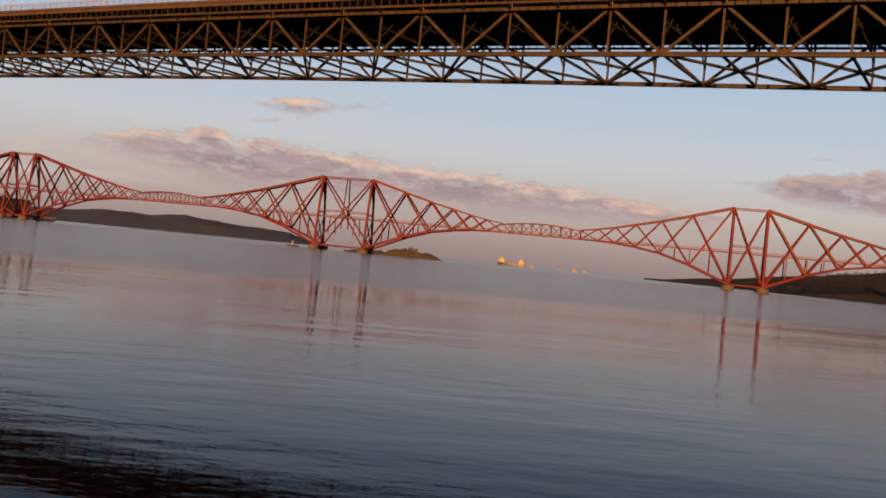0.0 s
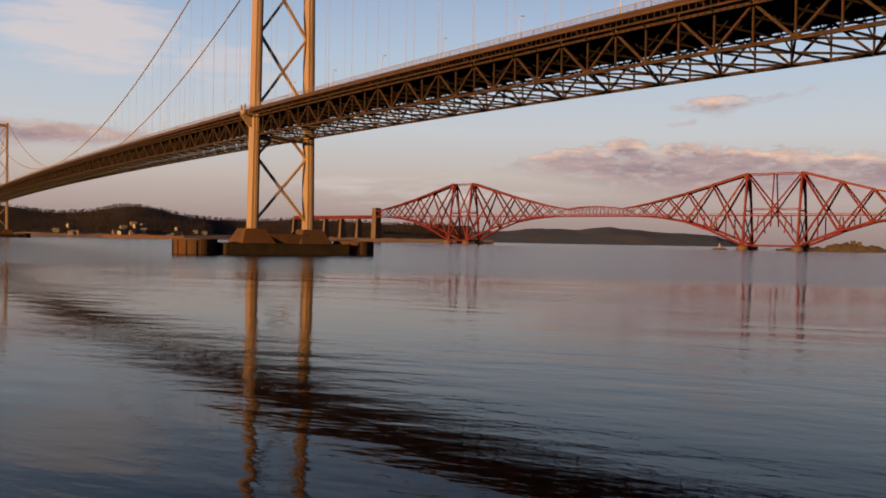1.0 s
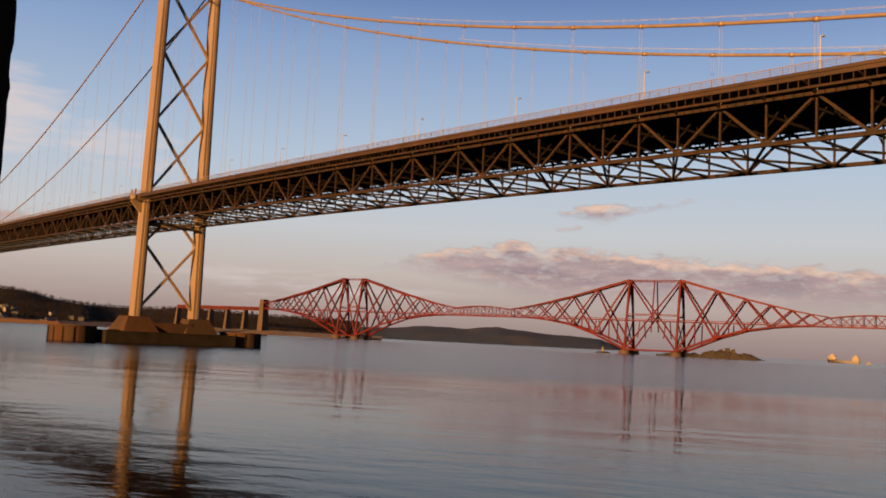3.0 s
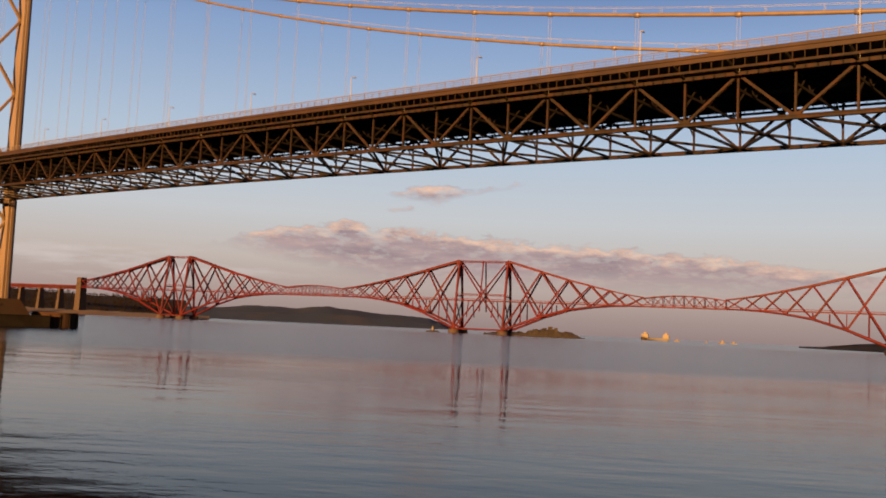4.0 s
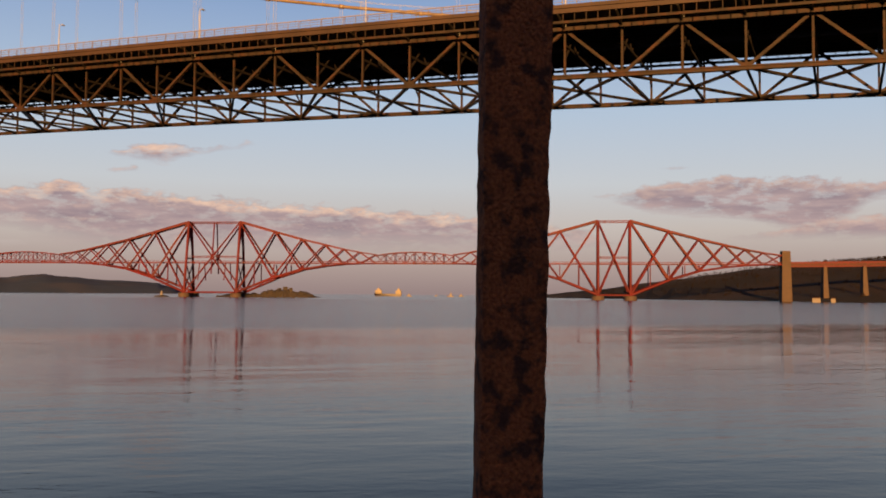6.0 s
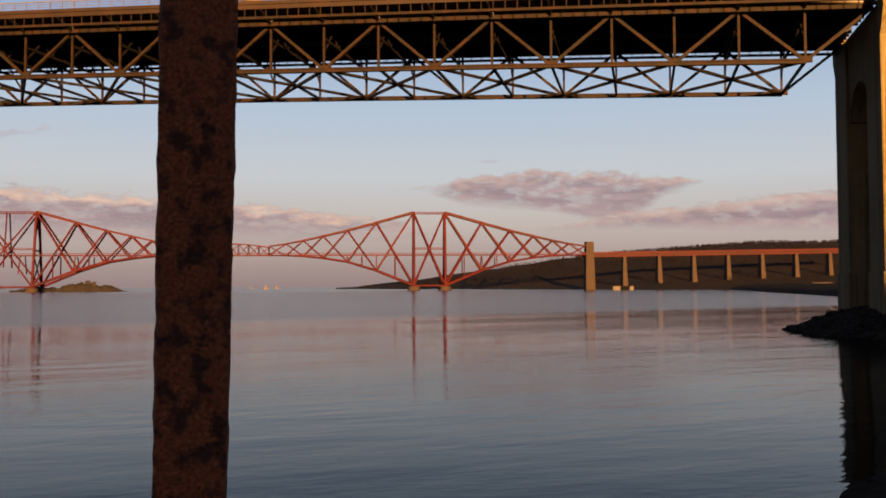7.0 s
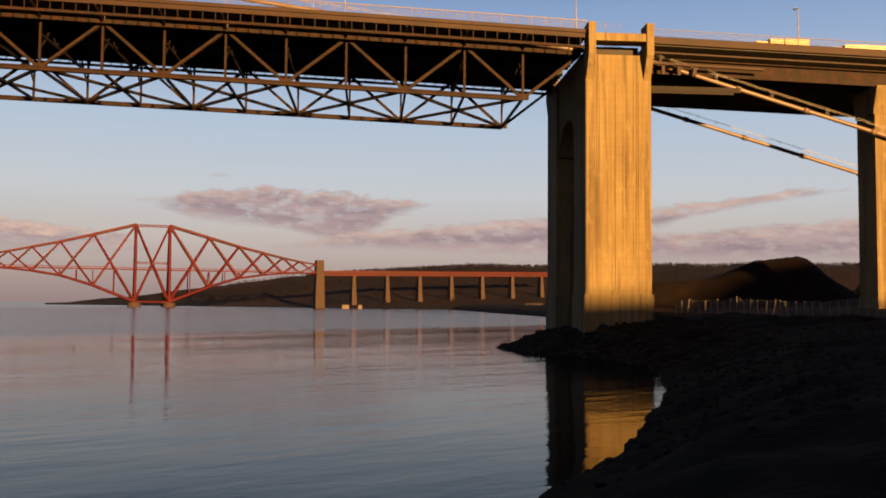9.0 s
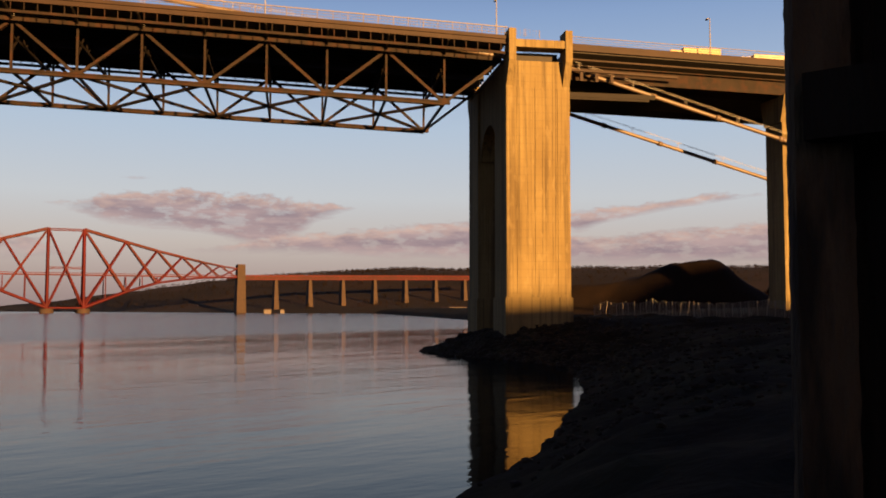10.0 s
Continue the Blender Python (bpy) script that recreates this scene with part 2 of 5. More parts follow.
def concrete_material():
    """Board-marked concrete: cast in lifts, with fine vertical rain streaks and soft stains."""
    m = bpy.data.materials.new("board_marked_concrete")
    m.use_nodes = True
    t = m.node_tree
    b = t.nodes["Principled BSDF"]
    b.inputs["Roughness"].default_value, b.inputs["Specular IOR Level"].default_value = 0.9, 0.2
    geo = t.nodes.new("ShaderNodeNewGeometry")

    def tex(scale, stretch, detail, lo, hi):
        mp = t.nodes.new("ShaderNodeMapping")
        mp.inputs["Scale"].default_value = stretch
        t.links.new(geo.outputs["Position"], mp.inputs[0])
        n = t.nodes.new("ShaderNodeTexNoise")
        n.inputs["Scale"].default_value, n.inputs["Detail"].default_value = scale, detail
        t.links.new(mp.outputs[0], n.inputs["Vector"])
        r = t.nodes.new("ShaderNodeMapRange")
        r.inputs[1].default_value, r.inputs[2].default_value = lo, hi
        t.links.new(n.outputs["Fac"], r.inputs[0])
        return r.outputs[0]

    def mix(fac, a, c, amount):
        k = t.nodes.new("ShaderNodeMath")
        k.operation = "MULTIPLY"
        k.inputs[1].default_value = amount
        t.links.new(fac, k.inputs[0])
        n = t.nodes.new("ShaderNodeMix")
        n.data_type = "RGBA"
        t.links.new(k.outputs[0], n.inputs[0])
        for i, v in ((6, a), (7, c)):
            if isinstance(v, tuple):
                n.inputs[i].default_value = (*v, 1)
            else:
                t.links.new(v, n.inputs[i])
        return n.outputs[2]

    wave = t.nodes.new("ShaderNodeTexWave")
    wave.wave_type, wave.bands_direction, wave.wave_profile = "BANDS", "Z", "SAW"
    wave.inputs["Scale"].default_value, wave.inputs["Distortion"].default_value = 0.26, 0.15
    t.links.new(geo.outputs["Position"], wave.inputs["Vector"])
    line = t.nodes.new("ShaderNodeMapRange")
    line.inputs[1].default_value, line.inputs[2].default_value = 0.93, 1.0
    t.links.new(wave.outputs["Fac"], line.inputs[0])
    c = mix(tex(0.16, (1, 1, 0.5), 4, 0.35, 0.65), (0.142, 0.107, 0.048), (0.108, 0.078, 0.034), 1.0)
    c = mix(tex(2.6, (1, 1, 0.02), 4, 0.5, 0.68), c, (0.036, 0.026, 0.015), 0.6)
    c = mix(tex(0.8, (1, 1, 0.035), 5, 0.52, 0.68), c, (0.035, 0.024, 0.014), 0.55)
    c = mix(tex(1.4, (1, 1, 0.3), 8, 0.55, 0.7), c, (0.165, 0.13, 0.068), 0.45)
    c = mix(line.outputs[0], c, (0.04, 0.03, 0.019), 0.4)
    t.links.new(c, b.inputs["Base Color"])
    bp = t.nodes.new("ShaderNodeBump")
    bp.inputs["Strength"].default_value, bp.inputs["Distance"].default_value = 0.4, 0.08
    t.links.new(tex(3.0, (1, 1, 0.4), 8, 0, 1), bp.inputs["Height"])
    t.links.new(bp.outputs[0], b.inputs["Normal"])
    return m


M_CONC = concrete_material()
M_CAISSON = material("stained_caisson_concrete", (0.0353, 0.0152, 0.00662), 0.95, 0, (0.0149, 0.00693, 0.00391), 0.15, spec=0.15, bump=0.3, bump_scale=1.0, spot=(0.0207, 0.0132, 0.009), spot_scale=0.12, spot_amt=0.7, stretch=(1, 1, 0.4))
M_TIDE = material("tide_stained_concrete", (0.010, 0.0075, 0.005), 0.95, 0, (0.004, 0.003, 0.0025), 0.3, spec=0.1, bump=0.4, bump_scale=1.0)
M_ROAD = material("asphalt", (0.05, 0.05, 0.05), 0.9)
# Foreshore rock and shingle: near-black bases that include the shade over them.
M_ROCK = material("shaded_wet_rock", (0.0156, 0.0126, 0.0096), 0.9, 0, (0.006, 0.0048, 0.0042), 0.6, spec=0.12, bump=0.8, bump_scale=2.0, spot=(0.03, 0.0288, 0.018), spot_scale=0.3, spot_amt=0.4)
M_SHORE = material("shaded_weedy_shingle", (0.007, 0.00595, 0.00455), 1.0, 0, (0.0028, 0.00259, 0.00231), 0.5, spec=0.05, bump=1.0, bump_scale=1.5, spot=(0.014, 0.0154, 0.007), spot_scale=0.15, spot_amt=0.5)
M_HILL = material("wooded_hillside", (0.00878, 0.0052, 0.00302), 1.0, 0, (0.00463, 0.00297, 0.00207), 0.012, spec=0.1, spot=(0.0167, 0.00835, 0.00415), spot_scale=0.006, spot_amt=0.6)
# The blue is distance haze painted into the far hills' base colour.
M_FAR = material("haze_tinted_hills", (0.02, 0.029, 0.064), 1.0, 0, (0.012, 0.019, 0.044), 0.006, spec=0.1, spot=(0.03, 0.032, 0.056), spot_scale=0.006, spot_amt=0.7)
M_TREE = material("bare_winter_trees", (0.0107, 0.00674, 0.00484), 1.0, 0, (0.00625, 0.00412, 0.00323), 0.05, spec=0.05)
M_HOUSE = material("white_render", (0.0814, 0.0674, 0.0621), 0.85)
M_ROOF = material("slate_roof", (0.07, 0.07, 0.075), 0.7)
M_TIMBER = material("rusted_flaking_post", (0.43, 0.155, 0.064), 0.95, 0, (0.2, 0.078, 0.036), 70.0, spec=0.2, bump=0.9, bump_scale=70.0, spot=(0.05, 0.034, 0.03), spot_scale=14.0, spot_amt=0.85)
M_OLDWOOD = material("old_dark_timber", (0.0598, 0.0458, 0.0286), 0.95, 0, (0.026, 0.0198, 0.0132), 3.0, spec=0.15, bump=0.6, bump_scale=25.0, spot=(0.00728, 0.00624, 0.0055), spot_scale=5.0, spot_amt=0.85, stretch=(1, 1, 0.22))
# Near-black timber for the boards, the rail beam and the mooring pile.
M_BLACKWOOD = material("black_timber", (0.012, 0.010, 0.008), 0.95, 0, (0.006, 0.005, 0.004), 3.0, spec=0.1, bump=0.5, bump_scale=25.0, stretch=(1, 1, 0.15))
M_QUAY = material("quay_concrete", (0.30, 0.26, 0.2), 0.9, 0, (0.2, 0.17, 0.13), 0.8, bump=0.3)
M_FENCE = material("galvanised_pale", (0.0965, 0.077, 0.0707), 0.6, 0.0)
M_PARAPET = material("dull_parapet_paint", (0.0705, 0.0495, 0.0361), 0.6, 0.0, (0.0456, 0.0314, 0.0226), 0.3)
# Grass brown lowered to paint in the shade that covers most of the heap.
M_MOUND = material("shaded_grassy_spoil", (0.00929, 0.0048, 0.00232), 1.0, 0, (0.0058, 0.00305, 0.00168), 0.1, spec=0.1, bump=0.5, bump_scale=0.5)


M_LAMP = material("galvanised_grey", (0.16, 0.15, 0.14), 0.6, 0.0)


# ---- building helpers ----
UNIT = {}


def unit_mesh(sect, mat):
    """A member one metre long along z, one metre across, shared by all members of that section and paint."""
    key = (sect, mat.name)
    if key in UNIT:
        return UNIT[key]
    bm = bmesh.new()

    def box(x0, x1, y0, y1, z0=-0.5, z1=0.5):
        r = bmesh.ops.create_cube(bm, size=1, matrix=Matrix.LocRotScale(((x0 + x1) / 2, (y0 + y1) / 2, (z0 + z1) / 2), None, (x1 - x0, y1 - y0, z1 - z0)))
    if sect == "tube":
        bmesh.ops.create_cone(bm, cap_ends=True, segments=12, radius1=0.5, radius2=0.5, depth=1)
        for f in bm.faces:
            f.smooth = len(f.verts) == 4
    elif sect == "channel":
        box(-0.5, 0.5, 0.34, 0.5)
        box(-0.5, 0.5, -0.5, -0.34)
        box(-0.12, 0.12, -0.34, 0.34)
    elif sect == "lattice":
        for sx in (-1, 1):
            for sy in (-1, 1):
                box(sx * 0.5 - (0.16 if sx > 0 else 0), sx * 0.5 + (0.16 if sx < 0 else 0), sy * 0.5 - (0.2 if sy > 0 else 0), sy * 0.5 + (0.2 if sy < 0 else 0))
        n = 10
        for i in range(n):
            box(-0.42, 0.42, -0.45, -0.40, -0.5 + (i + 0.3) / n, -0.5 + (i + 0.62) / n)
            box(-0.42, 0.42, 0.40, 0.45, -0.5 + (i + 0.3) / n, -0.5 + (i + 0.62) / n)
    else:
        box(-0.5, 0.5, -0.5, 0.5)
    me = bpy.data.meshes.new(sect)
    bm.to_mesh(me)
    bm.free()
    me.materials.append(mat)
    UNIT[key] = me
    return me


def along(a, b, w, h, up=(0, 0, 1)):
    a, b = Vector(a), Vector(b)
    d = (b - a)
    z = d.normalized()
    u = Vector(up)
    if abs(z.dot(u)) > 0.98:
        u = Vector((0, 1, 0))
    x = u.cross(z).normalized()
    y = z.cross(x)
    m = Matrix((x * w, y * h, d)).transposed().to_4x4()
    return Matrix.Translation((a + b) / 2) @ m


def thing(name, at, label, category, group="", kind=""):
    ob = new(name)
    ob.empty_display_size = 0.5
    ob.location = at
    return tagged(ob, label, category, group, kind)


def under(ob, parent, m=None):
    """Puts ob under parent, which is only moved and not turned, with the world pose m."""
    ob.parent = parent
    base = parent.location.copy()
    if parent.parent:
        base += parent.parent.location
    ob.matrix_basis = Matrix.Translation(-base) @ (m or Matrix())
    return ob


def strut(name, a, b, w, h, mat, parent, sect="box", up=(0, 0, 1)):
    return under(new(name, unit_mesh(sect, mat)), parent, along(a, b, w, h, up))


def mesh_of(name, bm, mat):
    me = bpy.data.meshes.new(name)
    bm.normal_update()
    bm.to_mesh(me)
    bm.free()
    for m in (mat if isinstance(mat, (list, tuple)) else [mat]):
        me.materials.append(m)
    return me


def part(name, bm, mat, parent, label=""):
    ob = under(new(name, mesh_of(name, bm, mat)), parent)
    return tagged(ob, label) if label else ob


def alone(name, bm, mat, label, category, group="", kind=""):
    return tagged(new(name, mesh_of(name, bm, mat)), label, category, group, kind)


def cube(bm, x0, x1, y0, y1, z0, z1):
    return bmesh.ops.create_cube(bm, size=1, matrix=Matrix.LocRotScale(((x0 + x1) / 2, (y0 + y1) / 2, (z0 + z1) / 2), None, (x1 - x0, y1 - y0, z1 - z0)))["verts"]


def bar(bm, a, b, w, h, up=(0, 0, 1)):
    bmesh.ops.create_cube(bm, size=1, matrix=along(a, b, w, h, up))


def many_bars(name, bars, mat, parent, label=""):
    """A great many plain bars joined into one mesh."""
    vs, fs = [], []
    corners = [Vector((x, y, z)) for x in (-0.5, 0.5) for y in (-0.5, 0.5) for z in (-0.5, 0.5)]
    faces = [(0, 1, 3, 2), (4, 6, 7, 5), (0, 4, 5, 1), (2, 3, 7, 6), (0, 2, 6, 4), (1, 5, 7, 3)]
    for a, b, w, h in bars:
        m = along(a, b, w, h)
        k = len(vs)
        vs += [m @ c for c in corners]
        fs += [tuple(k + i for i in f) for f in faces]
    me = bpy.data.meshes.new(name)
    me.from_pydata(vs, [], fs)
    me.materials.append(mat)
    ob = under(new(name, me), parent)
    ob["kind"] = "stuff"
    return tagged(ob, label) if label else ob


def sweep(name, ys, profile, mat, parent, label=""):
    """A closed profile of (x, z) corners carried along y."""
    vs, fs = [], []
    n = 0
    for y in ys:
        ring = profile(y)
        n = len(ring)
        vs += [(x, y, z) for x, z in ring]
    for i in range(len(ys) - 1):
        for j in range(n):
            k = (j + 1) % n
            fs.append((i * n + j, i * n + k, (i + 1) * n + k, (i + 1) * n + j))
    fs += [tuple(range(n - 1, -1, -1)), tuple(range((len(ys) - 1) * n, len(ys) * n))]
    me = bpy.data.meshes.new(name)
    me.from_pydata(vs, [], fs)
    me.materials.append(mat)
    ob = under(new(name, me), parent)
    return tagged(ob, label) if label else ob


# ---- water ----
def build_water():
    m = bpy.data.materials.new("estuary_water")
    m.use_nodes = True
    t = m.node_tree
    b = t.nodes["Principled BSDF"]
    b.inputs["Base Color"].default_value = (0.001, 0.004, 0.006, 1)
    b.inputs["Roughness"].default_value = 0.06
    b.inputs["IOR"].default_value = 1.33
    b.inputs["Specular IOR Level"].default_value = 0.085
    b.inputs["Specular Tint"].default_value = (0.72, 0.92, 1.0, 1)
    geo = t.nodes.new("ShaderNodeNewGeometry")

    def op(kind, a, b=0.0, c=0.0, clamp=False):
        n = t.nodes.new("ShaderNodeMath")
        n.operation, n.use_clamp = kind, clamp
        for i, v in enumerate((a, b, c)):
            if isinstance(v, (int, float)):
                n.inputs[i].default_value = v
            else:
                t.links.new(v, n.inputs[i])
        return n.outputs[0]

    def waves(sc, sx, sy, rot, detail=3.0):
        mp = t.nodes.new("ShaderNodeMapping")
        mp.vector_type = "POINT"
        mp.inputs["Scale"].default_value = (sx, sy, 1)
        ro = t.nodes.new("ShaderNodeMapping")
        ro.inputs["Rotation"].default_value = (0, 0, radians(rot))
        t.links.new(geo.outputs["Position"], ro.inputs[0])
        t.links.new(ro.outputs[0], mp.inputs[0])
        n = t.nodes.new("ShaderNodeTexNoise")
        n.inputs["Scale"].default_value, n.inputs["Detail"].default_value = sc, detail
        t.links.new(mp.outputs[0], n.inputs["Vector"])
        return n.outputs["Fac"]

    # wind-ruffled water lies beyond a slanting line under the road bridge; smooth swell on the near side
    xyz = t.nodes.new("ShaderNodeSeparateXYZ")
    t.links.new(geo.outputs["Position"], xyz.inputs[0])
    across = op("ADD", op("ADD", xyz.outputs[0], xyz.outputs[1]), op("MULTIPLY", waves(0.012, 1, 0.25, -45), 120.0))
    ruffled = op("DIVIDE", op("ADD", across, 215.0), 45.0, clamp=True)
    streak = op("MULTIPLY", op("SUBTRACT", waves(0.03, 1.0, 0.12, -40), 0.44), 9.0, clamp=True)
    near = op("ADD", 0.24, op("MULTIPLY", streak, 0.32))
    open_side = op("DIVIDE", op("ADD", op("SUBTRACT", xyz.outputs[1], xyz.outputs[0]), 224.0), 26.0, clamp=True)
    near = op("ADD", near, op("MULTIPLY", op("MULTIPLY", open_side, op("SUBTRACT", 1.0, ruffled)), -0.08))
    amp = op("ADD", near, op("MULTIPLY", ruffled, 1.1))
    # long low swell, wavelets in drifting patches, and fine ripples
    patches = op("MULTIPLY", op("SUBTRACT", waves(0.045, 1.0, 0.35, -25), 0.36), 4.0, clamp=True)
    swell = op("ADD", op("MULTIPLY", waves(0.25, 1.0, 0.4, -35), 0.05), op("MULTIPLY", waves(0.05, 1.0, 0.16, -40), 0.18))
    wavelets = op("MULTIPLY", op("MULTIPLY", waves(0.55, 1.0, 0.3, -38), 0.036), op("ADD", 0.1, patches))
    chop = op("ADD", op("MULTIPLY", waves(0.9, 1.0, 0.42, -30), 0.052), op("MULTIPLY", waves(2.6, 1.0, 0.5, -20), 0.028))
    height = op("ADD", op("ADD", swell, wavelets), op("MULTIPLY", chop, amp))
    t.links.new(op("ADD", 0.03, op("MULTIPLY", ruffled, 0.13)), b.inputs["Roughness"])
    bp = t.nodes.new("ShaderNodeBump")
    bp.inputs["Strength"].default_value, bp.inputs["Distance"].default_value = 1.0, 1.0
    t.links.new(height, bp.inputs["Height"])
    t.links.new(bp.outputs[0], b.inputs["Normal"])
    bm = bmesh.new()
    vs = [bm.verts.new(p) for p in ((-3000, -4000, 0), (6000, -4000, 0), (6000, 6000, 0), (-3000, 6000, 0))]
    bm.faces.new(vs)
    alone("water", bm, m, "calm blue-grey estuary water with small ripples", "water", kind="structure")


build_water()


# ---- road bridge ----
Y0, BAY, HW, EDGE = -390.32, 18.151, 11.5, 16.0
SIDE_Y, N_TOWER = -404.45, 1006.0


def deck_z(y):
    """Height of the deck's edge."""
    if y < 0:
        return 50.1 + 0.037 * (y + 354) - 3.2e-5 * (y + 354) ** 2
    if y > N_TOWER:
        return deck_z(N_TOWER - y)
    return 59.19 + 0.0143 * y - 0.0143 / 1006 * y * y


def cable_z(y):
    if y < 0:
        return 153.5 + 0.434 * y + 0.000419 * y * y
    if y > N_TOWER:
        return cable_z(N_TOWER - y)
    return 66 + 90.5 * ((y - 503) / 503) ** 2


road_bridge = thing("suspension_bridge", (0, 0, 0), "long grey steel suspension bridge with a deep truss deck", "bridge")


def build_deck():
    ys = [SIDE_Y + 5] + [SIDE_Y + 10 * i for i in range(1, 41)] + [0.0] + [20 * i for i in range(1, 50)] + [N_TOWER] + [N_TOWER + 20 * i for i in range(1, 22)]
    for s, side in ((-1, "west"), (1, "east")):
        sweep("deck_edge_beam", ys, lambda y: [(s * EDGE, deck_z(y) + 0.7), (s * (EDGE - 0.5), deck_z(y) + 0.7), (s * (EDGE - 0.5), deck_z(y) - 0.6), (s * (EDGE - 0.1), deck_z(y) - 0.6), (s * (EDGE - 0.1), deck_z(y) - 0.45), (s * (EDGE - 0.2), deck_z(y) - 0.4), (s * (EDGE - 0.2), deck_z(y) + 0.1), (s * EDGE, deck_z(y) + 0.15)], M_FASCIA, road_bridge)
        sweep("footway_slab", ys, lambda y: [(s * (EDGE - 0.5), deck_z(y)), (s * 12.4, deck_z(y)), (s * 12.4, deck_z(y) - 0.3), (s * (EDGE - 0.5), deck_z(y) - 0.3)], M_ROAD, road_bridge)
        # added dark strip that closes the sky gap beside the carriageway
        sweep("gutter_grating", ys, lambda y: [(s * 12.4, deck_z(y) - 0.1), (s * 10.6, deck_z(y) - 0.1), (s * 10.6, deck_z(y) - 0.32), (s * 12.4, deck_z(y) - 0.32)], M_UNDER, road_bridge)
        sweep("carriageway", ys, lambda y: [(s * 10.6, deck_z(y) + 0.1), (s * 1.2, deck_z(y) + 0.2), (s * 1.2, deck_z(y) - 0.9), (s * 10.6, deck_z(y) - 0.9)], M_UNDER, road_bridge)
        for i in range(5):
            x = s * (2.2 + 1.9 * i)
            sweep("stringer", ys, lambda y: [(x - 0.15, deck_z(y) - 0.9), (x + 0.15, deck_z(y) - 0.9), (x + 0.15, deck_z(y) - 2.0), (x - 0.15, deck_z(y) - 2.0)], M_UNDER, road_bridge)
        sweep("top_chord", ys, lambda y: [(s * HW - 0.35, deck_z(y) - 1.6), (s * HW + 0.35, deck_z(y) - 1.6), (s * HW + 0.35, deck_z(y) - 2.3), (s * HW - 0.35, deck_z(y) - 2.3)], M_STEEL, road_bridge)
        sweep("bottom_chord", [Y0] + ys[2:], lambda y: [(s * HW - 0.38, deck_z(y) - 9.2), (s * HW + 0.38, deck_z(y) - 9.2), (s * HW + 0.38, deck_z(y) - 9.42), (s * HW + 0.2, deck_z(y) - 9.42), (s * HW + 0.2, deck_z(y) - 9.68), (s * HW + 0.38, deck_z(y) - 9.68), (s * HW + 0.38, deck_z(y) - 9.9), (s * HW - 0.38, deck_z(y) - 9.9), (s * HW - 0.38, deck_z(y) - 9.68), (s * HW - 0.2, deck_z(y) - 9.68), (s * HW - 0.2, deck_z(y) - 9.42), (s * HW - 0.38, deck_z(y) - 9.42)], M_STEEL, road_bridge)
        far = []
        k = 0
        while Y0 + BAY * k < N_TOWER + 400:
            y = Y0 + BAY * k
            bot = Vector((s * HW, y, deck_z(y) - 9.5))
            mid = Vector((s * HW, y, deck_z(y) - 2))
            lo = Vector((s * HW, y - BAY / 2, deck_z(y - BAY / 2) - 2))
            hi = Vector((s * HW, y + BAY / 2, deck_z(y + BAY / 2) - 2))
            hib = Vector((s * HW, y + BAY / 2, deck_z(y + BAY / 2) - 9.5))
            if y < 10:
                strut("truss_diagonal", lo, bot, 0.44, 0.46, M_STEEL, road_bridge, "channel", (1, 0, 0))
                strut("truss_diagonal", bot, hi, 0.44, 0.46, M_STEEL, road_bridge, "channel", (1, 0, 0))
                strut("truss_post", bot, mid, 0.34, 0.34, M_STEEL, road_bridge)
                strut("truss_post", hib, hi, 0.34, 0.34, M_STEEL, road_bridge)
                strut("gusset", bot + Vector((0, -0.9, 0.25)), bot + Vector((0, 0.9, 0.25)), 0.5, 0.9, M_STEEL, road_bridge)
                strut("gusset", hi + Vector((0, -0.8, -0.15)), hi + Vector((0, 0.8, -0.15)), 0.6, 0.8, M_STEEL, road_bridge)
            else:
                far += [(lo, bot, 0.5, 0.5), (bot, hi, 0.5, 0.5), (bot, mid, 0.4, 0.4), (hib, hi, 0.4, 0.4)]
            k += 1
        many_bars("distant_truss", far, M_STEEL, road_bridge)
    # floor beams and lateral bracing
    far = []
    k = 0
    while Y0 + BAY * k < N_TOWER + 400:
        y = Y0 + BAY * k
        for j in (0, 1):
            yy = y + j * BAY / 2
            z = deck_z(yy)
            segs = [((-HW, yy, z - 2.2), (HW, yy, z - 2.2), 0.4, 0.7), ((-HW, yy, z - 4.4), (HW, yy, z - 4.4), 0.35, 0.4)]
            segs += [((x, yy, z - 4.4), (x + d, yy, z - 2.2), 0.22, 0.22) for x, d in ((-9.2, 2.3), (-4.6, -2.3), (-4.6, 2.3), (0, -2.3), (0, 2.3), (4.6, -2.3), (4.6, 2.3), (9.2, -2.3))]
            segs += [((-HW, yy, z - 9.5), (HW, yy, z - 9.5), 0.35, 0.4)]
            segs += [((-HW, yy, z - 6.6), (-9.0, yy, z - 4.4), 0.25, 0.25), ((HW, yy, z - 6.6), (9.0, yy, z - 4.4), 0.25, 0.25)]
            far += segs
            for s in (-1, 1):
                far.append(((s * HW, yy, z - 1.9), (s * (EDGE - 0.3), yy, z - 0.6), 0.25, 0.4))
        z0, z1 = deck_z(y) - 9.5, deck_z(y + BAY) - 9.5
        if y < 10:
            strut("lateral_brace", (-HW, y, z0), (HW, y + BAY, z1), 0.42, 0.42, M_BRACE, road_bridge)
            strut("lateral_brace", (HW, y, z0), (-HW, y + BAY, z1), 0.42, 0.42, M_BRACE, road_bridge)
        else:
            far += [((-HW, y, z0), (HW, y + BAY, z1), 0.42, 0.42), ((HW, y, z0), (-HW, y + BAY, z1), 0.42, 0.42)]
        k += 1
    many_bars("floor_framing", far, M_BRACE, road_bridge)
    # ladder of short posts under the deck's edge and the parapets
    bits = []
    y = SIDE_Y + 6
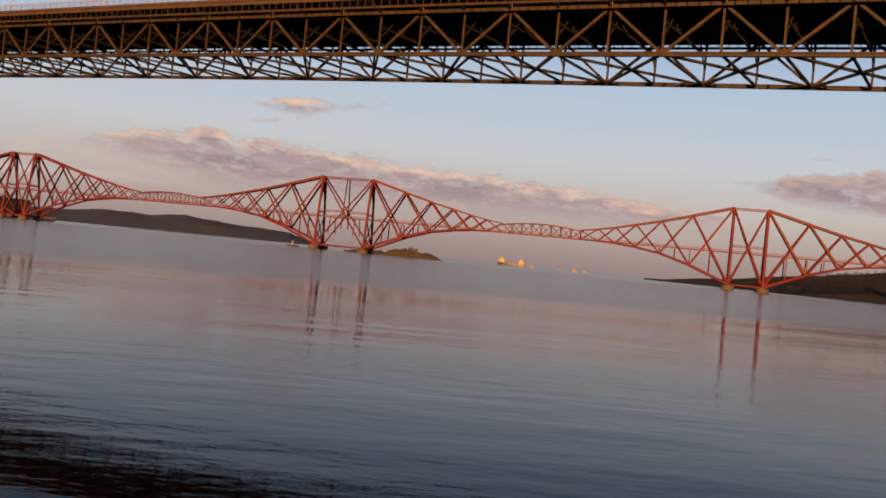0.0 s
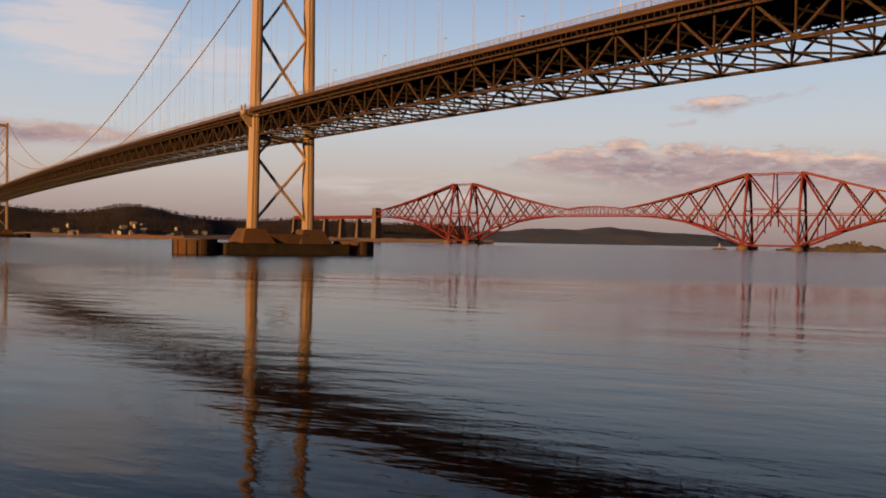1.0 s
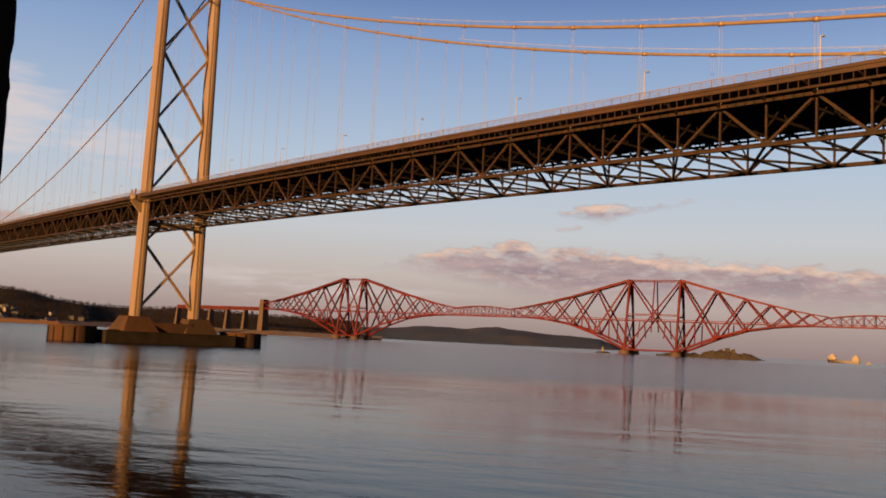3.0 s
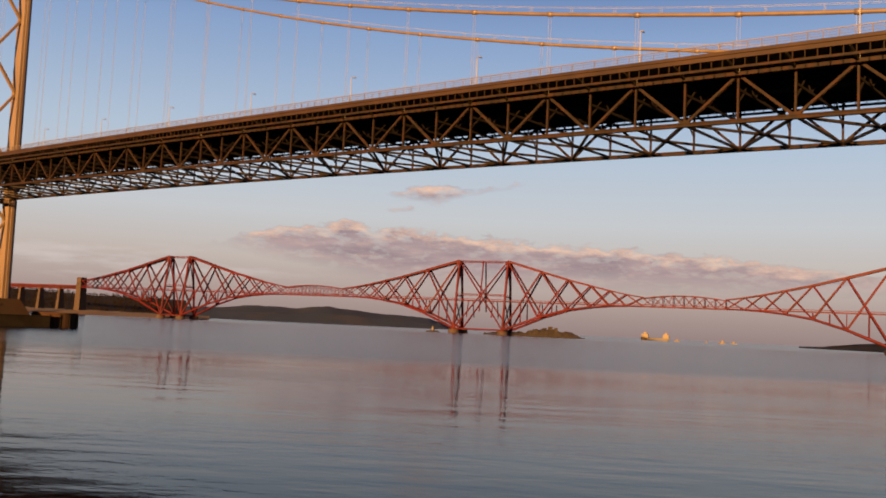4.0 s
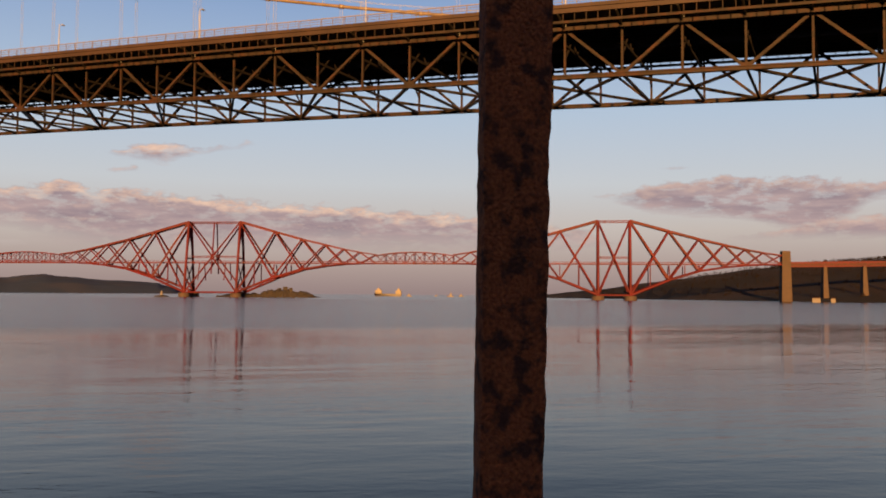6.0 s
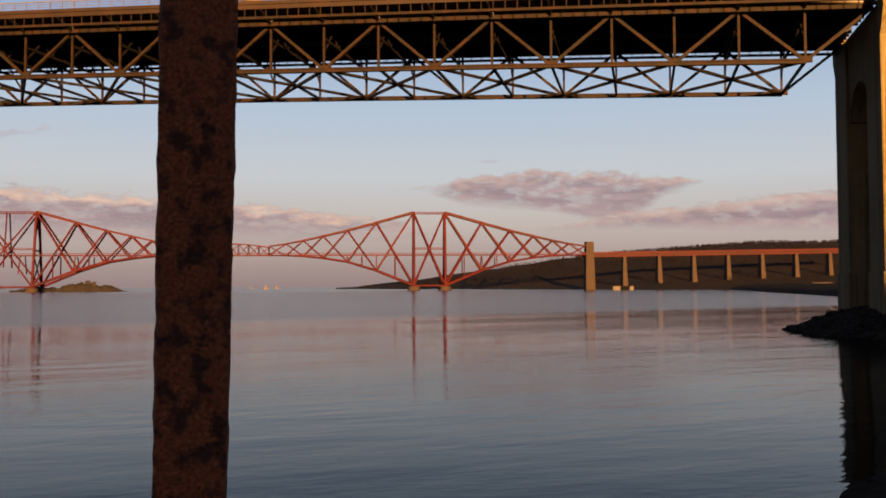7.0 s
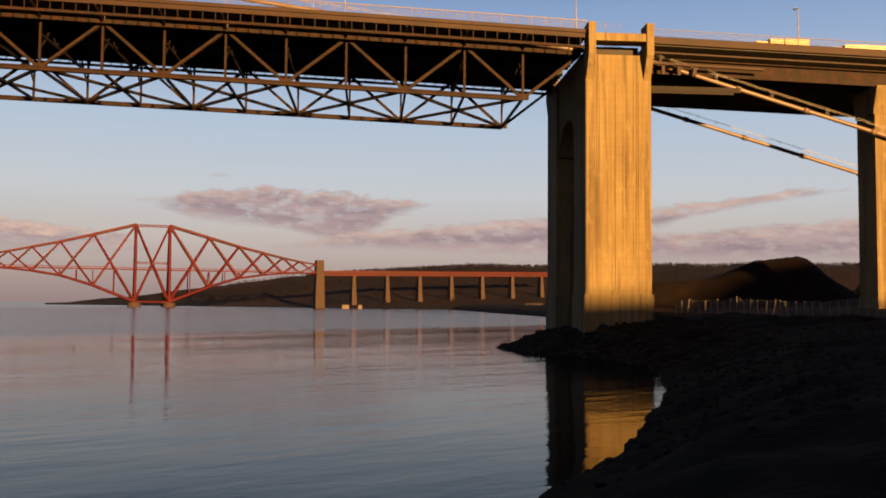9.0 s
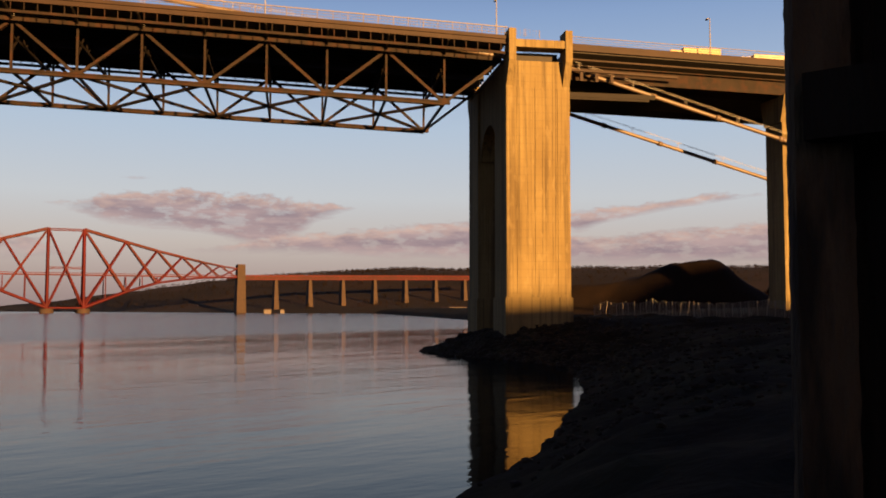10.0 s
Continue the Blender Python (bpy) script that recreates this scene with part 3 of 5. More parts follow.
    while y < N_TOWER + 390:
        z = deck_z(y)
        for s in (-1, 1):
            bits.append(((s * (EDGE - 0.4), y, z - 1.75), (s * (EDGE - 0.4), y, z - 0.5), 0.13, 0.13))
        y += BAY / 10
    many_bars("edge_post", bits, M_STEEL, road_bridge)
    for s in (-1, 1):
        sweep("footway_stringer", ys, lambda y: [(s * (EDGE - 0.25), deck_z(y) - 1.75), (s * (EDGE - 0.6), deck_z(y) - 1.75), (s * (EDGE - 0.6), deck_z(y) - 2.15), (s * (EDGE - 0.25), deck_z(y) - 2.15)], M_STEEL, road_bridge)
    bits = []
    y = SIDE_Y
    while y < N_TOWER + 390:
        z = deck_z(y)
        for s in (-1, 1):
            bits.append(((s * (EDGE - 0.1), y, z + 0.7), (s * (EDGE - 0.1), y, z + 2.0), 0.09, 0.09))
        y += 2.26
    many_bars("parapet_post", bits, M_PARAPET, road_bridge)
    bits = []
    y = SIDE_Y
    while y < 420:
        z = deck_z(y)
        bits.append((((EDGE - 0.1) * -1, y, z + 0.75), ((EDGE - 0.1) * -1, y, z + 1.95), 0.03, 0.03))
        y += 0.5
    many_bars("parapet_baluster", bits, M_PARAPET, road_bridge)
    for s in (-1, 1):
        for dz, r in ((1.1, 0.03), (1.55, 0.03), (2.0, 0.07)):
            sweep("parapet_rail", ys, lambda y: [(s * (EDGE - 0.1) - r, deck_z(y) + dz - r), (s * (EDGE - 0.1) + r, deck_z(y) + dz - r), (s * (EDGE - 0.1) + r, deck_z(y) + dz + r), (s * (EDGE - 0.1) - r, deck_z(y) + dz + r)], M_FENCE if dz > 1.9 else M_PARAPET, road_bridge)


def build_tower(y, name):
    t = thing(name, (0, y, 0), "pale painted steel suspension bridge tower with crossed bracing", "bridge tower", "bridge towers")
    top, base = 155.0, 10.5

    def leg_x(z):
        return 13.1 - 1.4 * (z - base) / (top - base) if z > 0 else 13.1
    for s in (-1, 1):
        bm = bmesh.new()
        rows = []
        for z in (base, top):
            x, w, d = s * (leg_x(z) - 0.6), 1.55 if z == base else 1.35, 2.9
            sec = [(x - w, -d), (x - w * 0.35, -d), (x - w * 0.35, -d - 0.5), (x + w * 0.35, -d - 0.5), (x + w * 0.35, -d), (x + w, -d), (x + w, d), (x - w, d)]
            rows.append([bm.verts.new((px, y + py, z)) for px, py in sec])
        n = len(rows[0])
        for j in range(n):
            bm.faces.new((rows[0][j], rows[0][(j + 1) % n], rows[1][(j + 1) % n], rows[1][j]))
        bm.faces.new(rows[1])
        bm.faces.new(rows[0][::-1])
        bmesh.ops.recalc_face_normals(bm, faces=bm.faces)
        part("tower_leg", bm, M_TOWER, t)
        # bracket that carries the footway round the leg
        bm = bmesh.new()
        z = deck_z(y)
        cube(bm, s * 14 - 1.2, s * 17.6, y - 2.2, y + 2.2, z - 1.4, z + 0.3) if s > 0 else cube(bm, -17.6, -12.8, y - 2.2, y + 2.2, z - 1.4, z + 0.3)
        bar(bm, (s * 17, y, z - 1.2), (s * 13.4, y, z - 5.5), 3.0, 1.2, (0, 1, 0))
        cube(bm, min(s * 17.6, s * 17.0), max(s * 17.6, s * 17.0), y - 2.4, y - 1.6, z - 1.4, z + 2.6)
        cube(bm, min(s * 17.6, s * 17.0), max(s * 17.6, s * 17.0), y + 1.6, y + 2.4, z - 1.4, z + 2.6)
        part("footway_bracket", bm, M_TOWER, t)
    for z0, z1 in ((14, 40.5), (62, 92), (92, 122), (122, 150)):
        a, b = leg_x(z0) - 1.8, leg_x(z1) - 1.8
        strut("cross_brace", (-a, y, z0), (b, y, z1), 0.9, 1.4, M_TOWER, t, "box", (0, 1, 0))
        strut("cross_brace", (a, y, z0), (-b, y, z1), 0.9, 1.4, M_TOWER, t, "box", (0, 1, 0))
    bm = bmesh.new()
    bar(bm, (-11.5, y, 40.5), (-4.5, y, 48.4), 0.9, 1.2, (0, 1, 0))
    bar(bm, (11.5, y, 40.5), (4.5, y, 48.4), 0.9, 1.2, (0, 1, 0))
    cube(bm, -11.5, 11.5, y - 1.5, y + 1.5, 47.6, 49.3)
    part("portal_beam", bm, M_TOWER, t)
    bm = bmesh.new()
    cube(bm, -11, 11, y - 1.8, y + 1.8, 150, 154)
    part("top_beam", bm, M_TOWER, t)
    # pier
    p = thing("tower_pier", (0, y, 0), "stained concrete tower pier with round fender caissons at both ends", "bridge pier", "tower piers")
    bm = bmesh.new()
    cube(bm, -28, 26, y - 13, y + 13, -4, 4.2)
    cube(bm, -28.3, 26.3, y - 13.3, y + 13.3, 4.2, 4.6)
    part("plinth", bm, M_TIDE, p, "dark tide-stained plinth")
    bm = bmesh.new()
    cube(bm, -9, 9, y - 7, y + 7, 4.6, 8.4)
    part("sill_block", bm, M_CAISSON, p)
    for x in (-12.8, 12.8):
        bm = bmesh.new()
        for v in cube(bm, x - 7.2, x + 7.2, y - 9, y + 9, 4.6, 10.6):
            if v.co.z > 8:
                v.co.x = x + (v.co.x - x) * 0.6
                v.co.y = y + (v.co.y - y) * 0.55
        part("pedestal", bm, M_CAISSON, p)
    for x in (-37.5, 33.0):
        bm = bmesh.new()
        bmesh.ops.create_cone(bm, cap_ends=True, segments=40, radius1=8.6, radius2=8.6, depth=10, matrix=Matrix.Translation((x, y - 3, 0.9)))
        bmesh.ops.create_cone(bm, cap_ends=True, segments=40, radius1=8.9, radius2=8.9, depth=0.5, matrix=Matrix.Translation((x, y - 3, 5.7)))
        drum = part("fender_caisson", bm, M_CAISSON, p)
        for i in range(14):
            a = radians(360 / 14 * i)
            q = Vector((x + 8.75 * math.cos(a), y - 3 + 8.75 * math.sin(a), 0))
            bm = bmesh.new()
            bar(bm, (q.x, q.y, -2), (q.x, q.y, 5.2), 0.32, 0.32)
            part("fender_timber", bm, M_TIDE, drum)


def build_cables():
    for s in (-1, 1):
        for ys in ([-560 + 15 * i for i in range(0, 38)], [25.15 * i for i in range(0, 41)], [N_TOWER + 20 * i for i in range(0, 22)]):
            cu = bpy.data.curves.new("main_cable", "CURVE")
            cu.dimensions, cu.bevel_depth, cu.bevel_resolution = "3D", 0.34, 3
            sp = cu.splines.new("POLY")
            pts = []
            for y in ys:
                z = cable_z(y) if y > SIDE_Y else 47.2 - 0.285 * (SIDE_Y - y)
                pts.append((s * 11.9, y, z))
            if ys[-1] < 0:
                pts.append((s * 11.9, 0, 156.0))
            sp.points.add(len(pts) - 1)
            for p, c in zip(sp.points, pts):
                p.co = (*c, 1)
            cu.materials.append(M_CABLE)
            ob = under(new("main_cable", cu), road_bridge)
        k = 0
        far = []
        while True:
            y = Y0 + BAY * (k + 0.5)
            k += 1
            if y > N_TOWER + 380:
                break
            zt, zb = cable_z(y), deck_z(y) - 1.6
            if zt - zb < 3.5 or abs(y) < 6 or abs(y - N_TOWER) < 6:
                continue
            for dy in (-0.28, 0.28):
                if y < 0:
                    strut("hanger", (s * 11.9, y + dy, zb), (s * 11.9, y + dy, zt), 0.045, 0.045, M_LAMP, road_bridge, "box")
                else:
                    far.append(((s * 11.9, y + dy, zb), (s * 11.9, y + dy, zt), 0.045, 0.045))
            if y < 0:
                d = (cable_z(y + 1) - cable_z(y))
                strut("cable_clamp", (s * 11.9, y - 0.5, zt - 0.5 * d), (s * 11.9, y + 0.5, zt + 0.5 * d), 0.95, 0.95, M_CABLE, road_bridge, "tube")
        many_bars("distant_hanger", far, M_LAMP, road_bridge)


def build_hand_ropes():
    """Thin hand ropes on short stanchions above the cables of the near side span."""
    def at(y):
        return cable_z(y) if y > SIDE_Y else 47.2 - 0.285 * (SIDE_Y - y)
    for s in (-1, 1):
        for dx in (-0.35, 0.35):
            ys = [-520 + 9.0 * i for i in range(40)]
            for a, b in zip(ys, ys[1:]):
                strut("hand_rope", (s * 11.9 + dx, a, at(a) + 1.3), (s * 11.9 + dx, b, at(b) + 1.3), 0.045, 0.045, M_LAMP, road_bridge)
                strut("stanchion", (s * 11.9 + dx, a, at(a)), (s * 11.9 + dx, a, at(a) + 1.35), 0.05, 0.05, M_LAMP, road_bridge)
        for i in range(9):
            y = SIDE_Y - 9 - 11.0 * i
            strut("cable_band", (s * 11.9, y - 0.4, at(y - 0.4)), (s * 11.9, y + 0.4, at(y + 0.4)), 0.95, 0.95, M_CABLE, road_bridge, "tube")


build_deck()
build_hand_ropes()
build_tower(-1.6, "bridge_tower")
build_tower(N_TOWER, "bridge_tower")
build_cables()


def build_side_tower(y):
    t = thing("side_tower", (0, y, 0), "tall board-marked concrete side tower of the road bridge lit orange", "bridge pier")
    x0, y0, y1, top = 15.0, y - 5.05, y + 5.05, 45.5
    for s in (-1, 1):
        bm = bmesh.new()
        a, b = (s * 6.8, s * x0) if s > 0 else (s * x0, s * 6.8)
        cube(bm, a, b, y0, y1, 9.0, top)
        cube(bm, a - 0.25, b + 0.25, y0 - 0.25, y1 + 0.25, -1.0, 9.0)
        part("tower_shaft", bm, M_CONC, t)
        for p0, p1 in ((-4.95, -3.05), (-2.9, 0.55), (0.7, 3.4), (3.55, 4.95)):
            bm = bmesh.new()
            xa, xb = sorted((s * (x0 - 0.02), s * (x0 + 0.09)))
            cube(bm, xa, xb, y + p0, y + p1, 9.4, top - 4.2)
            part("face_panel", bm, M_CONC, t)
    # wall with a round-headed opening between the shafts
    bm = bmesh.new()
    n = 16
    ring = [(-6.8, top), (-6.8, 33.0)] + [(-6.0 * math.cos(math.pi * i / n), 33.0 + 5.2 * math.sin(math.pi * i / n)) for i in range(n + 1)] + [(6.8, 33.0), (6.8, top)]
    f = [bm.verts.new((x, y0 + 0.4, z)) for x, z in ring]
    face = bm.faces.new(f)
    ext = bmesh.ops.extrude_face_region(bm, geom=[face])
    bmesh.ops.translate(bm, vec=(0, y1 - y0 - 0.8, 0), verts=[v for v in ext["geom"] if isinstance(v, bmesh.types.BMVert)])
    bmesh.ops.recalc_face_normals(bm, faces=bm.faces)
    part("arched_head", bm, M_CONC, t)
    # dark beam added across the top of the tower to hide the sky under the deck's end
    bm = bmesh.new()
    cube(bm, -13.2, 13.2, y - 3.6, y + 4.2, top, top + 1.7)
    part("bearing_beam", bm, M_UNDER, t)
    for s in (-1, 1):
        for yy, d in ((y0 + 0.6, 0.55), (y1 - 0.6, 0.55)):
            bm = bmesh.new()
            xo, xi = s * (x0 + 1.9), s * (x0 - 1.2)
            prof = [(xi, top + 4.5), (xo, top + 4.5), (xo, top - 0.4), (s * x0, top - 3.9), (xi, top - 3.9)]
            f = [bm.verts.new((x, yy - d, z)) for x, z in prof]
            face = bm.faces.new(f)
            ext = bmesh.ops.extrude_face_region(bm, geom=[face])
            bmesh.ops.translate(bm, vec=(0, 2 * d, 0), verts=[v for v in ext["geom"] if isinstance(v, bmesh.types.BMVert)])
            bmesh.ops.recalc_face_normals(bm, faces=bm.faces)
            part("corbel", bm, M_CONC, t)
        bm = bmesh.new()
        cube(bm, min(s * (x0 + 1.7), s * (x0 - 1)), max(s * (x0 + 1.7), s * (x0 - 1)), y0 + 1.2, y1 - 1.2, top + 1.7, top + 2.9)
        part("corbel_beam", bm, M_CONC, t)


build_side_tower(SIDE_Y)


def build_approach():
    v = thing("approach_viaduct", (0, -440, 0), "approach viaduct with deep steel girders on concrete piers", "bridge")
    ys = [SIDE_Y - 5.2, -430, -460, -490, -520, -560, -600, -640]

    def dz(y):
        return deck_z(SIDE_Y) - 0.028 * (SIDE_Y - y)
    for s in (-1, 1):
        sweep("deck_edge_beam", ys, lambda y: [(s * EDGE, dz(y) + 0.3), (s * (EDGE - 0.5), dz(y) + 0.3), (s * (EDGE - 0.5), dz(y) - 0.8), (s * EDGE, dz(y) - 0.8)], M_FASCIA, v)
        sweep("box_girder", ys, lambda y: [(s * 11.2, dz(y) - 1.6), (s * 6.2, dz(y) - 1.6), (s * 6.2, dz(y) - 4.2), (s * 11.2, dz(y) - 4.2)], M_STEEL, v)
        for z, r in ((0.6, 0.03), (1.0, 0.03), (1.4, 0.05)):
            sweep("parapet_rail", ys, lambda y: [(s * (EDGE - 0.1) - r, dz(y) + z - r), (s * (EDGE - 0.1) + r, dz(y) + z - r), (s * (EDGE - 0.1) + r, dz(y) + z + r), (s * (EDGE - 0.1) - r, dz(y) + z + r)], M_PARAPET, v)
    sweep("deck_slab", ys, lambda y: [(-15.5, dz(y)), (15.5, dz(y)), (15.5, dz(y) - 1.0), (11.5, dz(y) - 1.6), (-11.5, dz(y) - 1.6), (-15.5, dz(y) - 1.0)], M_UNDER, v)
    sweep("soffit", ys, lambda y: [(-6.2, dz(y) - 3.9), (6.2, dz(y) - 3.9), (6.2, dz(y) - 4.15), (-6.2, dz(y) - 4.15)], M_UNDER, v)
    for s in (-1, 1):
        sweep("pipe", ys, lambda y: [(s * 14.0 - 0.12, dz(y) - 1.5), (s * 14.0 + 0.12, dz(y) - 1.5), (s * 14.0 + 0.12, dz(y) - 1.75), (s * 14.0 - 0.12, dz(y) - 1.75)], M_FASCIA, v)
    bm = bmesh.new()
    cube(bm, -12.5, -3.0, -423.5, SIDE_Y - 5.1, 40.4, 40.75)
    vs = cube(bm, -12.6, -12.4, -424.5, SIDE_Y - 5.1, 40.75, 41.5)
    part("inspection_platform", bm, M_BRACE, v)
    bm = bmesh.new()
    bar(bm, (-13.4, SIDE_Y - 5.1, dz(SIDE_Y) - 3.3), (-13.4, -428.0, dz(-428) - 3.2), 0.5, 0.35)
    for yy in (-412.0, -414.5, -417.0):
        bar(bm, (-13.2, yy, dz(yy) - 3.4), (-13.2, yy, dz(yy) - 4.8), 0.4, 0.5)
    part("cable_tray", bm, M_FASCIA, v)
    for y in (-449.5, -492.0, -535.0, -578.0):
        h = dz(y) - 4.2
        bm = bmesh.new()
        cube(bm, -11.0, -5.6, y - 2.2, y + 2.2, 2, h - 2.6)
        cube(bm, -11.3, -8.9, y - 2.45, y - 2.2, 2, h - 4.0)
        part("pier_shaft", bm, M_CONC, v)
        bm = bmesh.new()
        vs = cube(bm, -12.4, -4.4, y - 2.5, y + 2.5, h - 4.4, h)
        for q in vs:
            if q.co.z < h - 2:
                q.co.x = -8.3 + (q.co.x + 8.3) * 0.68
        part("pier_head", bm, M_CONC, v)


build_approach()


# ---- rail bridge ----
RB = Vector((1118.2, -69.6, 0))
RA = radians(-16.427)
RD = Vector((math.sin(RA), math.cos(RA), 0))
RW = Vector((-RD.y, RD.x, 0))


def rb(s, off, z):
    return RB + RD * s + RW * off + Vector((0, 0, z))


rail_bridge = thing("cantilever_bridge", RB, "red-painted steel cantilever railway bridge with three diamond towers", "bridge")
RAIL_Z, TOP_Z, BASE_Z = 50.5, 111.0, 7.0
ARM = (0, 53, 94, 128, 156, 180, 204)
TOPS = (111.0, 96.3, 85.2, 77.4, 71.0, 66.5, 63.0)
BOTS = (7.0, 28.5, 41.0, 46.3, 49.0, 50.0, 50.2)


def half_at(i):
    """Half the distance between the two sides at node i: at the top and at the bottom."""
    f = ARM[i] / 204
    return 5.0 + 0.0 * f, 18.3 - 13.3 * min(1.0, f * 1.1) ** 0.8


def build_cantilever(c, half):
    for s in (-1, 1):
        for e in (-1, 1):
            col = c + e * half
            strut("column", rb(col, s * 18.3, BASE_Z), rb(col, s * 5.0, TOP_Z), 3.7, 3.7, M_RED, rail_bridge, "tube")
            for i in range(6):
                (t0, b0), (t1, b1) = half_at(i), half_at(i + 1)
                p = col + e * ARM[i]
                q = col + e * ARM[i + 1]
                f = 1 - i / 9
                T0, T1 = rb(p, s * t0, TOPS[i]), rb(q, s * t1, TOPS[i + 1])
                B0, B1 = rb(p, s * b0, BOTS[i]), rb(q, s * b1, BOTS[i + 1])
                strut("top_chord", T0, T1, 3.2 * f, 3.4 * f, M_RED, rail_bridge, "channel")
                strut("bottom_tube", B0, B1, 3.6 * f, 3.6 * f, M_RED, rail_bridge, "tube")
                strut("strut_tube", B0, T1, 2.9 * f, 2.9 * f, M_RED, rail_bridge, "tube")
                strut("lattice_tie", T0, B1, 2.2 * f, 2.5 * f, M_RED, rail_bridge, "channel")
                if BOTS[i + 1] < 47.5:
                    strut("viaduct_post", B1 + Vector((0, 0, 0)), rb(q, s * 5.0, RAIL_Z - 2), 1.3, 1.3, M_RED, rail_bridge)
                # uprights under the railway half way along the longer bays
                if i < 2:
                    m = (B0 + B1) / 2
                    strut("viaduct_post", m, Vector((m.x, m.y, RAIL_Z - 2)), 1.3, 1.3, M_RED, rail_bridge)
        strut("top_tie", rb(c - half, s * 5, TOP_Z - 0.8), rb(c + half, s * 5, TOP_Z - 0.8), 2.2, 2.6, M_RED, rail_bridge, "lattice")
        strut("bottom_tie", rb(c - half, s * 18.3, BASE_Z), rb(c + half, s * 18.3, BASE_Z), 2.4, 2.4, M_RED, rail_bridge, "tube")
        strut("tower_diagonal", rb(c - half, s * 18.3, BASE_Z), rb(c + half, s * 5, TOP_Z), 2.4, 2.4, M_RED, rail_bridge, "tube")
        strut("tower_diagonal", rb(c + half, s * 18.3, BASE_Z), rb(c - half, s * 5, TOP_Z), 2.4, 2.4, M_RED, rail_bridge, "tube")
        strut("cross_girder", rb(c - half, s * 11.7, 59.6), rb(c + half, s * 11.7, 59.6), 1.8, 2.2, M_RED, rail_bridge, "lattice")
        if half > 30:
            strut("hanger_post", rb(c, s * 11.5, 59), rb(c, s * 5, TOP_Z - 1), 1.4, 1.4, M_RED, rail_bridge)
            strut("hanger_post", rb(c, s * 11.5, 59), rb(c, s * 15, 34), 1.4, 1.4, M_RED, rail_bridge)
            for u in (-20, 20):
                strut("viaduct_post", rb(c + u, s * 15.5, 25), rb(c + u, s * 9, RAIL_Z), 1.2, 1.2, M_RED, rail_bridge)
    for e in (-1, 1):
        col = c + e * half
        for za, zb in ((BASE_Z, 50), (59, TOP_Z)):
            wa, wb = 18.3 - 13.3 * (za - BASE_Z) / (TOP_Z - BASE_Z), 18.3 - 13.3 * (zb - BASE_Z) / (TOP_Z - BASE_Z)
            strut("wind_brace", rb(col, -wa, za), rb(col, wb, zb), 1.3, 1.3, M_RED, rail_bridge)
            strut("wind_brace", rb(col, wa, za), rb(col, -wb, zb), 1.3, 1.3, M_RED, rail_bridge)
        strut("portal_tie", rb(col, -5, TOP_Z), rb(col, 5, TOP_Z), 2.4, 2.4, M_RED, rail_bridge)
        strut("portal_tie", rb(col, -12, 57), rb(col, 12, 57), 1.8, 1.8, M_RED, rail_bridge)
        strut("portal_tie", rb(col, -18.3, BASE_Z), rb(col, 18.3, BASE_Z), 2.2, 2.2, M_RED, rail_bridge)
        for s in (-1, 1):
            bm = bmesh.new()
            p = rb(col, s * 18.3, 0)
            bmesh.ops.create_cone(bm, cap_ends=True, segments=28, radius1=9.0, radius2=7.6, depth=9.5, matrix=Matrix.Translation((p.x, p.y, 0.6)))
            bmesh.ops.create_cone(bm, cap_ends=True, segments=28, radius1=8.2, radius2=8.2, depth=0.9, matrix=Matrix.Translation((p.x, p.y, 5.4)))
            pier = part("granite_pier", bm, M_GRANITE, rail_bridge, "round granite pier")
            bm = bmesh.new()
            bmesh.ops.create_cone(bm, cap_ends=True, segments=16, radius1=3.6, radius2=2.2, depth=3.4, matrix=Matrix.Translation((p.x, p.y, 6.6)))
            part("skewback", bm, M_RED, pier)


for centre, half in ((0, 22.1), (582.9, 39.6), (1165.8, 22.1)):
    build_cantilever(centre, half)


def build_suspended(s0, s1):
    n = 8
    for s in (-1, 1):
        def top(i):
            f = i / n
            return rb(s0 + (s1 - s0) * f, s * 5, 61.5 + 5.0 * (1 - (2 * f - 1) ** 2))

        def bot(i):
            return rb(s0 + (s1 - s0) * i / n, s * 5, 50.2)
        for i in range(n):
            strut("span_top_chord", top(i), top(i + 1), 1.3, 1.4, M_RED, rail_bridge)
            strut("span_bottom_chord", bot(i), bot(i + 1), 1.3, 1.6, M_RED, rail_bridge)
            strut("span_diagonal", bot(i), top(i + 1), 0.6, 0.6, M_RED, rail_bridge)
            strut("span_diagonal", top(i), bot(i + 1), 0.6, 0.6, M_RED, rail_bridge)
            strut("span_post", bot(i), top(i), 0.8, 0.8, M_RED, rail_bridge)


build_suspended(22.1 + 204, 582.9 - 39.6 - 204)
build_suspended(582.9 + 39.6 + 204, 1165.8 - 22.1 - 204)
for s0, s1 in ((-232, 1400),):
    bm = bmesh.new()
    bar(bm, rb(s0, 0, RAIL_Z), rb(s1, 0, RAIL_Z), 9.5, 1.6)
    part("railway_deck", bm, M_RED, rail_bridge)
    for s in (-1, 1):
        bm = bmesh.new()
        bar(bm, rb(s0, s * 4.8, RAIL_Z + 2.6), rb(s1, s * 4.8, RAIL_Z + 2.6), 0.35, 0.5)
        part("deck_railing", bm, M_RED, rail_bridge)


